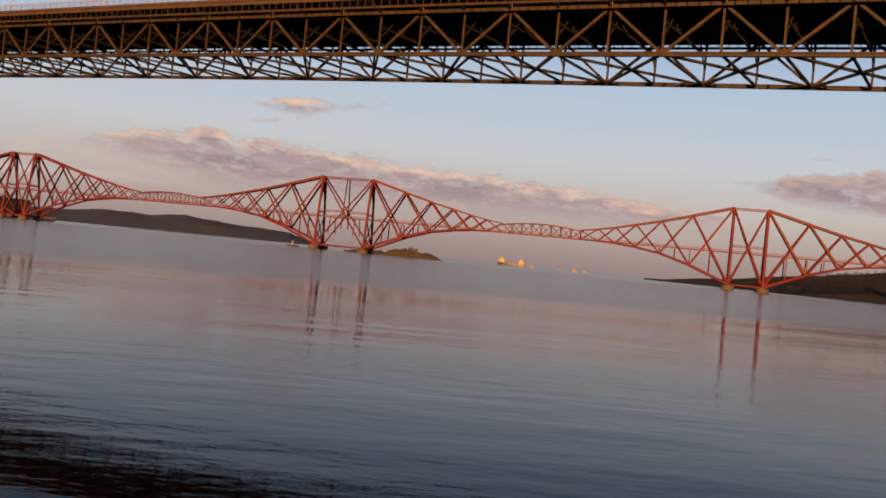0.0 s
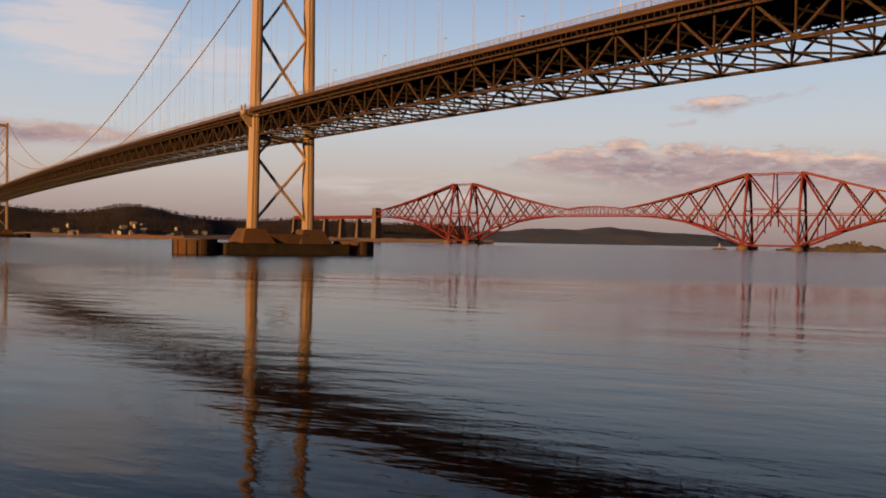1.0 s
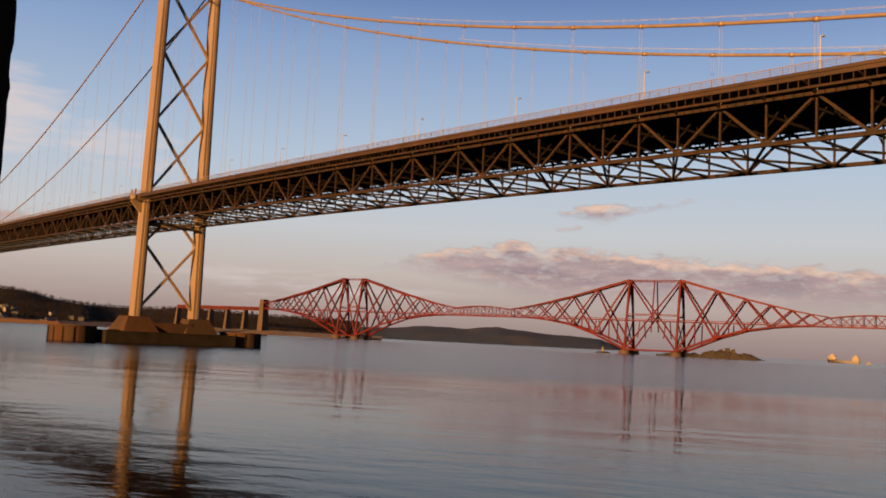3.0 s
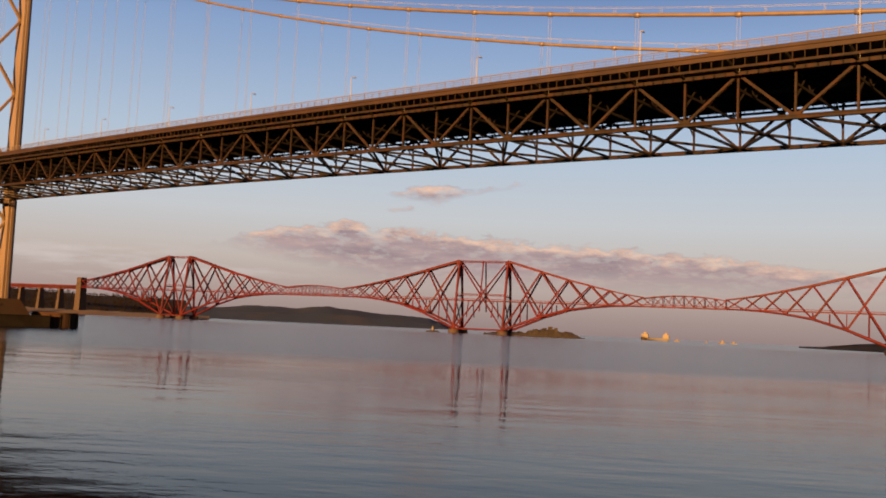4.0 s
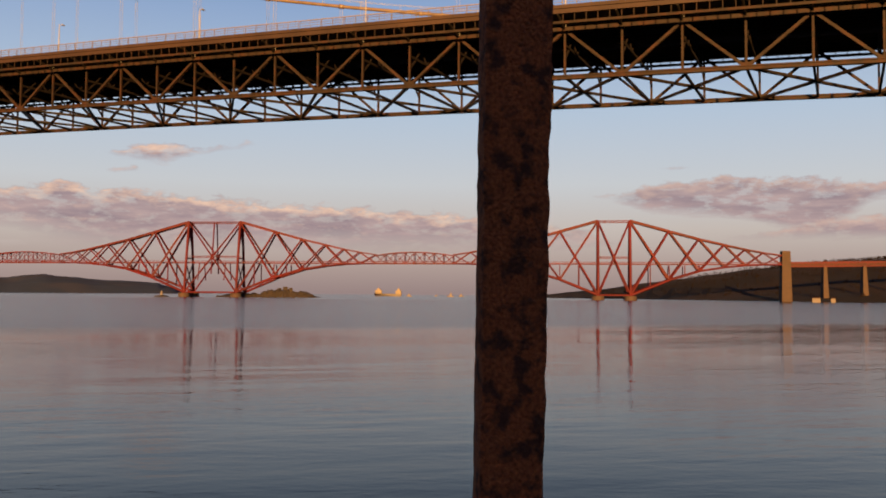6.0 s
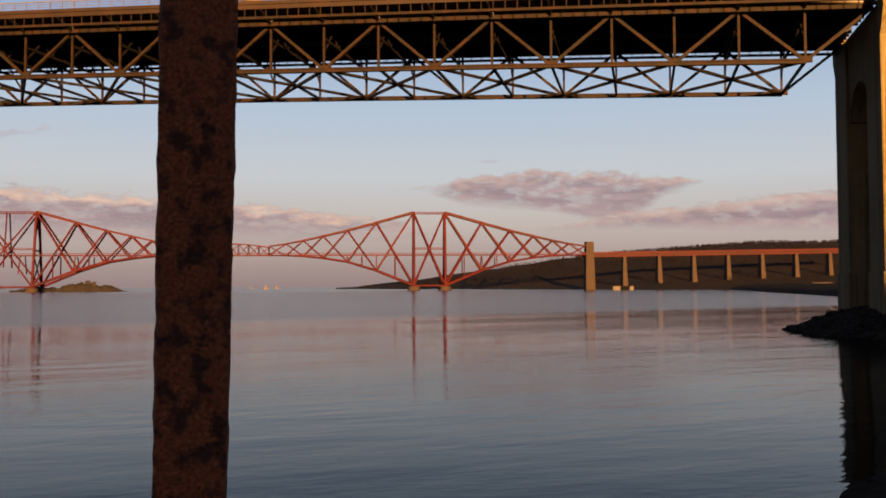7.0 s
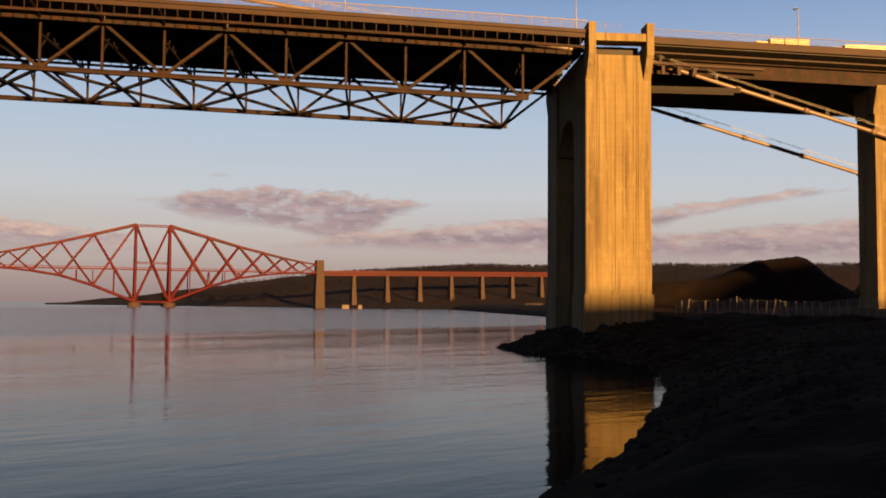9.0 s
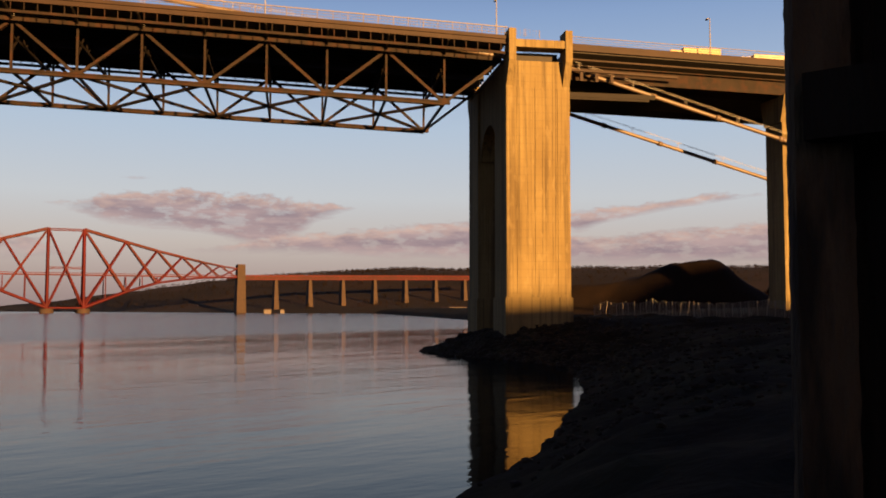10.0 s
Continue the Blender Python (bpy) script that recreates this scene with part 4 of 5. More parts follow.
def masonry_pier(s, w, d, top, batter=1.25):
    bm = bmesh.new()
    p = rb(s, 0, 0)
    ang = Matrix.Rotation(-RA, 4, "Z")
    vs = bmesh.ops.create_cube(bm, size=1)["verts"]
    for v in vs:
        k = batter if v.co.z < 0 else 1.0
        v.co = Vector((v.co.x * d * k, v.co.y * w * k, top if v.co.z > 0 else -2))
    bmesh.ops.transform(bm, matrix=Matrix.Translation((p.x, p.y, 0)) @ ang, verts=bm.verts)
    return bm


def via_z(s):
    return RAIL_Z + (0.0 if s > 0 else 0.014 * max(0.0, -232 - s))


for s in (-231.5, 1397.3):
    part("cantilever_end_pier", masonry_pier(s, 10.5, 14, 69.0, 1.3), M_GRANITE, rail_bridge, "tall granite end pier")
for i in range(1, 9):
    s = -231.5 - 51.2 * i
    part("viaduct_pier", masonry_pier(s, 4.2, 9, via_z(s) - 3.5, 1.9), M_GRANITE, rail_bridge, "slender granite viaduct pier")
for i in range(1, 6):
    s = 1397.3 + 51.2 * i
    part("viaduct_pier", masonry_pier(s, 4.2, 9, RAIL_Z - 3.5, 1.9), M_GRANITE, rail_bridge, "slender granite viaduct pier")
for s0, s1, n in ((-231.5, -641.1, 8), (1397.3, 1653.3, 5)):
    for i in range(n):
        a, b = s0 + (s1 - s0) * i / n, s0 + (s1 - s0) * (i + 1) / n
        for s in (-1, 1):
            strut("viaduct_girder_top", rb(a, s * 4.5, via_z(a) + 2.8), rb(b, s * 4.5, via_z(b) + 2.8), 1.0, 1.4, M_RED, rail_bridge)
            strut("viaduct_girder_bottom", rb(a, s * 4.5, via_z(a) - 3.2), rb(b, s * 4.5, via_z(b) - 3.2), 1.0, 1.2, M_RED, rail_bridge)
            for j in range(6):
                u, w = a + (b - a) * j / 6, a + (b - a) * (j + 1) / 6
                strut("viaduct_web", rb(u, s * 4.5, via_z(u) - 3), rb(w, s * 4.5, via_z(w) + 2.5), 0.7, 0.7, M_RED, rail_bridge)
                strut("viaduct_web", rb(w, s * 4.5, via_z(w) - 3), rb(u, s * 4.5, via_z(u) + 2.5), 0.7, 0.7, M_RED, rail_bridge)
        strut("viaduct_web_plate", rb(a, 0, via_z(a) - 0.4), rb(b, 0, via_z(b) - 0.4), 7.6, 4.6, M_VIAD, rail_bridge)
        strut("viaduct_deck", rb(a, 0, via_z(a) + 1.5), rb(b, 0, via_z(b) + 1.5), 8.6, 1.0, M_RED, rail_bridge)


# ---- land ----
EYE = Vector((-148.1, -365.6, 7.4))


def land_patch(name, az0, az1, r0, r1, height, mat, label, na=120, nr=24, kind="structure"):
    """Ground between two bearings and two distances; height(az, f) in metres, f from 0 at the shore to 1 inland."""
    bm = bmesh.new()
    grid = []
    for i in range(na + 1):
        az = az0 + (az1 - az0) * i / na
        row = []
        for j in range(nr + 1):
            f = j / nr
            r = r0(az) + (r1(az) - r0(az)) * f
            x, y = EYE.x + r * math.cos(radians(az)), EYE.y + r * math.sin(radians(az))
            row.append(bm.verts.new((x, y, height(az, f, x, y))))
        grid.append(row)
    for i in range(na):
        for j in range(nr):
            f = bm.faces.new((grid[i][j], grid[i][j + 1], grid[i + 1][j + 1], grid[i + 1][j]))
            f.smooth = True
    return alone(name, bm, mat, label, "land", kind=kind)


def hump(a, c, w):
    return math.exp(-((a - c) / w) ** 2)


def fbm(x, y, s, seed=0.0):
    return noise.fractal(Vector((x * s, y * s, seed)), 1.0, 2.0, 5)


def north_h(az, f, x, y):
    env = 44 + 32 * hump(az, 76.6, 2.8) + 22 * hump(az, 84, 3.0) + 8 * hump(az, 66, 2.5)
    return -2 + 5 * min(1, f * 20) + env * (1 - math.cos(math.pi * min(1, f * 1.25))) / 2 + 5 * fbm(x, y, 0.01) * f


def far_h(az, f, x, y):
    ridge = ((36, 0), (39.4, 2), (40.6, 40), (41.2, 54), (43.8, 64), (46.3, 80), (47.4, 88), (48.4, 84), (49.4, 74), (51.7, 76), (54.6, 58), (62, 62), (68, 50))
    env = ridge[-1][1]
    for (a0, h0), (a1, h1) in zip(ridge, ridge[1:]):
        if a0 <= az <= a1:
            u = (az - a0) / (a1 - a0)
            env = h0 + (h1 - h0) * u * u * (3 - 2 * u)
    return -3 + 0.88 * env * (math.sin(math.pi * min(1, f) * 0.75) * 0.8 + 0.2 * min(1, f * 5)) + 12 * fbm(x, y, 0.005) * f


def south_h(az, f, x, y):
    env = 92 * (1 - math.exp(-(max(0, 19 - az) / 13) ** 1.6)) + 4 * hump(az, -6, 3)
    return -2 + 4 * min(1, f * 10) + env * (1 - math.cos(math.pi * min(1, f * 1.2))) / 2 + 5 * fbm(x, y, 0.01) * f


land_patch("hills_north", 56, 100, lambda a: 1950 if a < 72 else 1750, lambda a: 2700, north_h, M_HILL, "dark wooded hill above the north shore")
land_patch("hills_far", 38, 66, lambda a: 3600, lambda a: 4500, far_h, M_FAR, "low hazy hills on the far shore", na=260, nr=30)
land_patch("hills_south", -60, 19, lambda a: 1180 + 40 * max(0, a) if a > -12 else 1100, lambda a: 2300, south_h, M_HILL, "wooded hillside behind the railway viaduct", na=200)


def shore_line(x):
    """Where the water's edge runs, south of the camera: a small bay, then a rocky tip beside the side tower."""
    if x < -41:
        d = min(-41 - x, 100)
        y = -401.3 + 0.212 * d + 0.0021 * d * d
    elif x < 6:
        f = (x + 41) / 47
        y = -401.3 + 11.8 * f * f * (3 - 2 * f)
    else:
        y = -389.5 - 14 * min(1.0, (x - 6) / 14) - min(70, max(0, x - 20) * 0.35)
    return y + 0.8 * noise.noise(Vector((x * 0.11, 3.3, 0))) + 0.5 * noise.noise(Vector((x * 0.4, 1.3, 0)))


def ground_z(x, y):
    d = shore_line(x) - y
    if d < 0:
        return max(-3.0, d * 0.25)
    base = 1.5 * (1 - math.exp(-d / 4)) + 6.2 * (1 - math.exp(-max(0.0, d - 3) / 22))
    base += 1.5 * math.exp(-((x + 14) / 15) ** 2 - ((y + 404) / 11) ** 2) * min(1, d / 4)
    return base + 0.5 * noise.noise(Vector((x * 0.2, y * 0.2, 0))) * min(1, d / 3) + 0.3 * noise.noise(Vector((x * 0.8, y * 0.8, 5))) * min(1, d / 3)


def build_shore():
    bm = bmesh.new()
    xs = [-152 + 1.3 * i for i in range(130)] + [18 + 20 * i for i in range(60)]
    grid = []
    for x in xs:
        e = shore_line(x)
        row = []
        for j in range(70):
            y = e + 6 - (j * 1.2 if j < 50 else 60 + (j - 50) ** 2 * 2.2)
            row.append(bm.verts.new((x, y, ground_z(x, y))))
        grid.append(row)
    for i in range(len(xs) - 1):
        for j in range(69):
            f = bm.faces.new((grid[i][j], grid[i][j + 1], grid[i + 1][j + 1], grid[i + 1][j]))
            f.smooth = True
    bmesh.ops.recalc_face_normals(bm, faces=bm.faces)
    alone("ground", bm, M_SHORE, "weedy shingle foreshore with scattered stones, colour darkened for shade", "shore", kind="structure")


build_shore()


def rough_rock(bm, at, r, seed, squash=0.65):
    vs = bmesh.ops.create_icosphere(bm, subdivisions=1, radius=1.0)["verts"]
    sx, sy = r * random.uniform(0.8, 1.4), r * random.uniform(0.7, 1.2)
    for v in vs:
        k = 1 + 0.45 * noise.noise(v.co * 1.7 + Vector((seed, 0, 0)))
        v.co = Vector((at[0] + v.co.x * sx * k, at[1] + v.co.y * sy * k, at[2] + v.co.z * r * squash * k))


def build_rocks():
    random.seed(4)
    vs_all, fs_all = [], []
    for i in range(4200):
        x = random.uniform(-118, 16)
        near_tip = random.random() < 0.45
        if near_tip:
            x = random.gauss(-12, 16)
        d = abs(random.gauss(0, 7 if near_tip else 15)) + (-0.6 if near_tip else 0.2)
        y = shore_line(x) - d
        bm = bmesh.new()
        r = random.uniform(0.1, 0.42) ** 1.3 * (2.2 if near_tip else 1.0)
        rough_rock(bm, (x, y, ground_z(x, y) + 0.1 * r), r, i * 1.37)
        bm.verts.index_update()
        k = len(vs_all)
        vs_all += [v.co.copy() for v in bm.verts]
        fs_all += [tuple(k + v.index for v in f.verts) for f in bm.faces]
        bm.free()
    me = bpy.data.meshes.new("boulders")
    me.from_pydata(vs_all, [], fs_all)
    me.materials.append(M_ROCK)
    tagged(new("boulders", me), "wet boulders strewn along the water's edge, colour darkened for shade", "rocks", kind="stuff")


build_rocks()


def build_island():
    """Rocky islet under the middle tower of the railway bridge, with ruined walls on it."""
    c = Vector((EYE.x + 1400 * math.cos(radians(33.9)), EYE.y + 1400 * math.sin(radians(33.9)), 0))
    u = Vector((math.sin(radians(33.9)), -math.cos(radians(33.9)), 0))
    w = Vector((math.cos(radians(33.9)), math.sin(radians(33.9)), 0))
    bm = bmesh.new()
    grid = []
    for i in range(71):
        a = -95 + 165 * i / 70
        row = []
        for j in range(25):
            b = -32 + 64 * j / 24
            e = 12.5 * hump(a, 6, 17) + 9.5 * hump(a, 36, 15) + 7 * hump(a, -18, 13) + 6.0 * hump(a, -55, 45)
            z = e * (1 - (b / 32) ** 2) - 1.6 - 2.5 * (b / 32) ** 2 + 3.4 * noise.fractal(Vector((a * 0.11, b * 0.11, 2)), 1.0, 2.0, 4)
            if i in (0, 70):
                z = -2
            p = c + u * a + w * b
            row.append(bm.verts.new((p.x, p.y, z)))
        grid.append(row)
    for i in range(70):
        for j in range(24):
            bm.faces.new((grid[i][j], grid[i][j + 1], grid[i + 1][j + 1], grid[i + 1][j]))
    bmesh.ops.recalc_face_normals(bm, faces=bm.faces)
    alone("rocky_islet", bm, M_ISLE, "low dark rocky islet in the estuary beside the railway bridge", "islet", kind="structure")
    p = c + u * 8
    r = thing("ruined_fort", (p.x, p.y, 9), "ruined stone walls on the rocky islet", "ruin")
    for da, dl, h in ((0, 7, 5.0), (8, 6, 3.2), (-8, 5, 2.6)):
        bm = bmesh.new()
        q = p + u * da
        vs = bmesh.ops.create_cube(bm, size=1, matrix=Matrix.LocRotScale((q.x, q.y, 9.5 + h / 2), Matrix.Rotation(radians(33.9 - 90), 3, "Z"), (dl, 5, h + 3)))["verts"]
        for v in vs:
            v.co.z += random.uniform(-0.6, 0.6)
        part("wall", bm, M_ISLE, r)
    q = Vector((EYE.x + 1340 * math.cos(radians(40.9)), EYE.y + 1340 * math.sin(radians(40.9)), 0))
    b = thing("beacon", (q.x, q.y, 0), "small white navigation beacon on a rock", "beacon")
    bm = bmesh.new()
    bmesh.ops.create_icosphere(bm, subdivisions=2, radius=1, matrix=Matrix.LocRotScale((q.x, q.y, 0.2), None, (13, 10, 2.6)))
    for v in bm.verts:
        v.co.z += 0.8 * noise.noise(v.co * 0.2)
    part("rock", bm, M_ISLE, b)
    bm = bmesh.new()
    bmesh.ops.create_cone(bm, cap_ends=True, segments=14, radius1=2.0, radius2=1.3, depth=5, matrix=Matrix.Translation((q.x, q.y, 5)))
    part("tower", bm, M_HOUSE, b)
    bm = bmesh.new()
    bmesh.ops.create_cone(bm, cap_ends=True, segments=14, radius1=1.4, radius2=0.2, depth=1.8, matrix=Matrix.Translation((q.x, q.y, 8.4)))
    part("lantern", bm, M_ROOF, b)


M_ISLE = material("island_rock", (0.0135, 0.00719, 0.0051), 0.9, 0, (0.00643, 0.00348, 0.00266), 0.08, bump=0.6, bump_scale=0.3, spot=(0.0145, 0.00835, 0.00444), spot_scale=0.04, spot_amt=0.5)
M_SHOREFAR = material("dry_shore_grass", (0.0707, 0.0325, 0.0156), 0.95, 0, (0.0386, 0.0174, 0.00886), 0.03, spot=(0.09, 0.0418, 0.0222), spot_scale=0.05, spot_amt=0.5)
build_island()


def far_shore_h(az, f, x, y):
    return -1.5 + 8.0 * min(1, f * 5) + 3 * fbm(x, y, 0.02) * min(1, f * 6)


land_patch("shore_north", 54.6, 100, lambda a: 1690 + 60 * max(0, min(1, (a - 64) / 6)), lambda a: 2050, far_shore_h, M_SHOREFAR, "low brown grassy shore under the far end of the railway bridge", nr=14)


def scatter_trees(name, rows, mat, label):
    """Many bare winter trees joined into one object: a trunk and a loose crown of small ragged clumps each."""
    vs, fs = [], []

    def blob(c, r):
        k = len(vs)
        for d in ((1, 0, 0), (-1, 0, 0), (0, 1, 0), (0, -1, 0), (0, 0, 1), (0, 0, -1)):
            vs.append((c[0] + d[0] * r * random.uniform(0.5, 1.2), c[1] + d[1] * r * random.uniform(0.5, 1.2), c[2] + d[2] * r * random.uniform(0.4, 1.1)))
        for f in ((0, 2, 4), (2, 1, 4), (1, 3, 4), (3, 0, 4), (2, 0, 5), (1, 2, 5), (3, 1, 5), (0, 3, 5)):
            fs.append(tuple(k + i for i in f))
    for x, y, z, h in rows:
        k = len(vs)
        r = 0.03 * h
        for dz, rr in ((-1, r), (h * 0.75, r * 0.3)):
            for i in range(4):
                vs.append((x + rr * math.cos(i * 1.571), y + rr * math.sin(i * 1.571), z + dz))
        for i in range(4):
            fs.append((k + i, k + (i + 1) % 4, k + 4 + (i + 1) % 4, k + 4 + i))
        for i in range(18):
            a, u, w = random.uniform(0, 6.28), random.uniform(0, 1) ** 0.5, random.uniform(0.25, 1.0)
            s = 0.42 * h * math.sin(math.pi * min(0.98, 0.15 + 0.8 * w)) * u
            blob((x + s * math.cos(a), y + s * math.sin(a), z + h * w), h * random.uniform(0.05, 0.11))
    me = bpy.data.meshes.new(name)
    me.from_pydata(vs, [], fs)
    me.materials.append(mat)
    tagged(new(name, me), label, "trees", kind="stuff")


def wood(az0, az1, f0, f1, n, height, r0, r1, h0=7, h1=13):
    rows = []
    for i in range(n):
        az, f = random.uniform(az0, az1), random.uniform(f0, f1)
        r = r0(az) + (r1(az) - r0(az)) * f
        x, y = EYE.x + r * math.cos(radians(az)), EYE.y + r * math.sin(radians(az))
        rows.append((x, y, height(az, f, x, y) - 0.5, random.uniform(h0, h1)))
    return rows


random.seed(11)
N0, N1 = (lambda a: 1950 if a < 72 else 1750), (lambda a: 2700)
S0, S1 = (lambda a: 1180 + 40 * max(0, a) if a > -12 else 1100), (lambda a: 2300)
scatter_trees("woodland_north", wood(57, 92, 0.12, 0.9, 3600, north_h, N0, N1, 5, 10), M_TREE, "bare dark trees covering the hill on the north shore")
scatter_trees("woodland_south", wood(-34, 10, 0.45, 0.95, 1500, south_h, S0, S1, 4, 8) + wood(-34, 4, 0.72, 0.9, 3200, south_h, S0, S1, 4, 8) + wood(-34, 14, 0.1, 0.5, 500, south_h, S0, S1, 5, 9), M_TREE, "bare dark trees along the southern hillside")


def house(x, y, z, w, d, h, turn, wall=None):
    wall = wall or M_HOUSE
    t = thing("house", (x, y, z), "small white-rendered house with a slate roof above the shore", "house", "shore houses")
    m = Matrix.Translation((x, y, z)) @ Matrix.Rotation(turn, 4, "Z")
    bm = bmesh.new()
    cube(bm, -w / 2, w / 2, -d / 2, d / 2, -2, h)
    bmesh.ops.transform(bm, matrix=m, verts=bm.verts)
    part("wall", bm, wall, t)
    bm = bmesh.new()
    pts = [(-w / 2 - 0.3, -d / 2 - 0.4, h), (w / 2 + 0.3, -d / 2 - 0.4, h), (w / 2 + 0.3, d / 2 + 0.4, h), (-w / 2 - 0.3, d / 2 + 0.4, h), (-w / 2 - 0.3, 0, h + d * 0.42), (w / 2 + 0.3, 0, h + d * 0.42)]
    v = [bm.verts.new(p) for p in pts]
    for f in ((0, 1, 5, 4), (2, 3, 4, 5), (0, 4, 3), (1, 2, 5), (3, 2, 1, 0)):
        bm.faces.new([v[i] for i in f])
    bmesh.ops.transform(bm, matrix=m, verts=bm.verts)
    roof = part("roof", bm, M_ROOF, t)
    bm = bmesh.new()
    cube(bm, w * 0.3, w * 0.3 + 0.9, -0.5, 0.5, h, h + d * 0.42 + 1.2)
    bmesh.ops.transform(bm, matrix=m, verts=bm.verts)
    part("chimney", bm, M_GRANITE, roof)
    for u in (-0.28, 0.0, 0.28):
        bm = bmesh.new()
        cube(bm, w * u - 0.6, w * u + 0.6, -d / 2 - 0.06, -d / 2 + 0.1, h * 0.35, h * 0.75)
        bmesh.ops.transform(bm, matrix=m, verts=bm.verts)
        part("window", bm, M_ROOF, t)


def build_houses():
    random.seed(21)
    for i in range(26):
        az = random.choice((82.3, 79.5, 77.0, 75.6, 74.6, 73.2, 72.3, 70.6, 69.5)) + random.gauss(0, 0.5)
        f = random.uniform(0.0, 0.3)
        r = N0(az) + (N1(az) - N0(az)) * f
        x, y = EYE.x + r * math.cos(radians(az)), EYE.y + r * math.sin(radians(az))
        house(x, y, max(north_h(az, f, x, y), far_shore_h(az, max(0.0, (r - 1750) / 300), x, y)), random.uniform(8, 15), random.uniform(6, 8), random.uniform(4, 7), random.uniform(-0.5, 0.5) + 0.2)
    for az, w, d, h in ((1.5, 9, 8, 0.6), (0.6, 5, 6, 0.4), (-10.3, 22, 12, 4.0), (-9.6, 14, 10, 2.5)):
        r = 1190
        x, y = EYE.x + r * math.cos(radians(az)), EYE.y + r * math.sin(radians(az))
        t = thing("shed", (x, y, 0), "long pale low shed on the shore under the viaduct", "shed", "shore sheds")
        m = Matrix.Translation((x, y, 4.5)) @ Matrix.Rotation(radians(az + 90), 4, "Z")
        bm = bmesh.new()
        cube(bm, -w / 2, w / 2, -d / 2, d / 2, -6, h)
        bmesh.ops.transform(bm, matrix=m, verts=bm.verts)
        part("wall", bm, M_HOUSE, t)
        bm = bmesh.new()
        vs = cube(bm, -w / 2 - 0.4, w / 2 + 0.4, -d / 2 - 0.4, d / 2 + 0.4, h, h + 1.6)
        for v in vs:
            if v.co.z > h + 1:
                v.co.y *= 0.1
        bmesh.ops.transform(bm, matrix=m, verts=bm.verts)
        part("roof", bm, M_FASCIA, t)
    # long low sea wall on the north shore
    bm = bmesh.new()
    a0, a1 = 78.3, 73.6
    p = [Vector((EYE.x + 1735 * math.cos(radians(a)), EYE.y + 1735 * math.sin(radians(a)), 2.2)) for a in (a0, a1)]
    bar(bm, p[0], p[1], 6, 7.0)
    alone("sea_wall", bm, M_BRICK, "long reddish-brown sea wall on the north shore", "wall", kind="structure")


M_BRICK = material("reddish_masonry", (0.0539, 0.0215, 0.012), 0.9, 0, (0.0373, 0.0148, 0.009), 0.1)
build_houses()


M_SHIPY = material("ochre_ship_paint", (0.065, 0.04, 0.017), 0.6, 0, (0.045, 0.028, 0.012), 0.3)
M_SHIPD = material("dark_hull_paint", (0.03, 0.02, 0.016), 0.5)


def vessel(az, r, length, hull, tall, label):
    x, y = EYE.x + r * math.cos(radians(az)), EYE.y + r * math.sin(radians(az))
    t = thing("boat", (x, y, 0), label, "boat", "anchored boats")
    m = Matrix.Translation((x, y, 0)) @ Matrix.Rotation(radians(az + 82), 4, "Z")
    w, h = length * 0.2, length * 0.075 + 0.8
    bm = bmesh.new()
    prof = [(-0.5, 0.42), (0.3, 0.5), (0.44, 0.3), (0.52, 0.0), (0.44, -0.3), (0.3, -0.5), (-0.5, -0.42)]
    lo = [bm.verts.new((u * length * 0.95, v * w * 0.8, -0.8)) for u, v in prof]
    hi = [bm.verts.new((u * length, v * w, h + (0.6 if u > 0.4 else 0))) for u, v in prof]
    n = len(prof)
    for i in range(n):
        bm.faces.new((lo[i], lo[(i + 1) % n], hi[(i + 1) % n], hi[i]))
    bm.faces.new(hi)
    bm.faces.new(lo[::-1])
    bmesh.ops.recalc_face_normals(bm, faces=bm.faces)
    bmesh.ops.transform(bm, matrix=m, verts=bm.verts)
    part("hull", bm, hull, t)
    for u, l, k in tall:
        bm = bmesh.new()
        cube(bm, (u - l / 2) * length, (u + l / 2) * length, -w * 0.35, w * 0.35, h, h + k)
        cube(bm, (u - l / 4) * length, (u + l / 5) * length, -w * 0.25, w * 0.25, h + k, h + k * 1.5)
        bmesh.ops.transform(bm, matrix=m, verts=bm.verts)
        house_part = part("deckhouse", bm, M_SHIPY if length > 40 else M_HOUSE, t)
        bm = bmesh.new()
        bar(bm, (u * length, 0, h + k), (u * length, 0, h + k * 2.4), 0.3, 0.3)
        bmesh.ops.transform(bm, matrix=m, verts=bm.verts)
        part("mast", bm, M_HOUSE, house_part)


vessel(27.2, 2300, 68, M_SHIPD, ((-0.38, 0.2, 8.5), (0.36, 0.24, 9.0)), "long dark ship with ochre deckhouses at both ends")
vessel(25.9, 2200, 15, M_HOUSE, ((0.0, 0.4, 2.6),), "small white motor boat lying at anchor")
vessel(24.2, 2500, 9, M_HOUSE, ((0.0, 0.4, 1.6),), "small white boat far out on the water")
vessel(23.3, 2100, 16, M_SHIPY, ((-0.05, 0.35, 4.5),), "small ochre fishing boat with a pale wheelhouse")
vessel(22.6, 2200, 14, M_HOUSE, ((0.1, 0.4, 3.0),), "small white workboat lying at anchor")


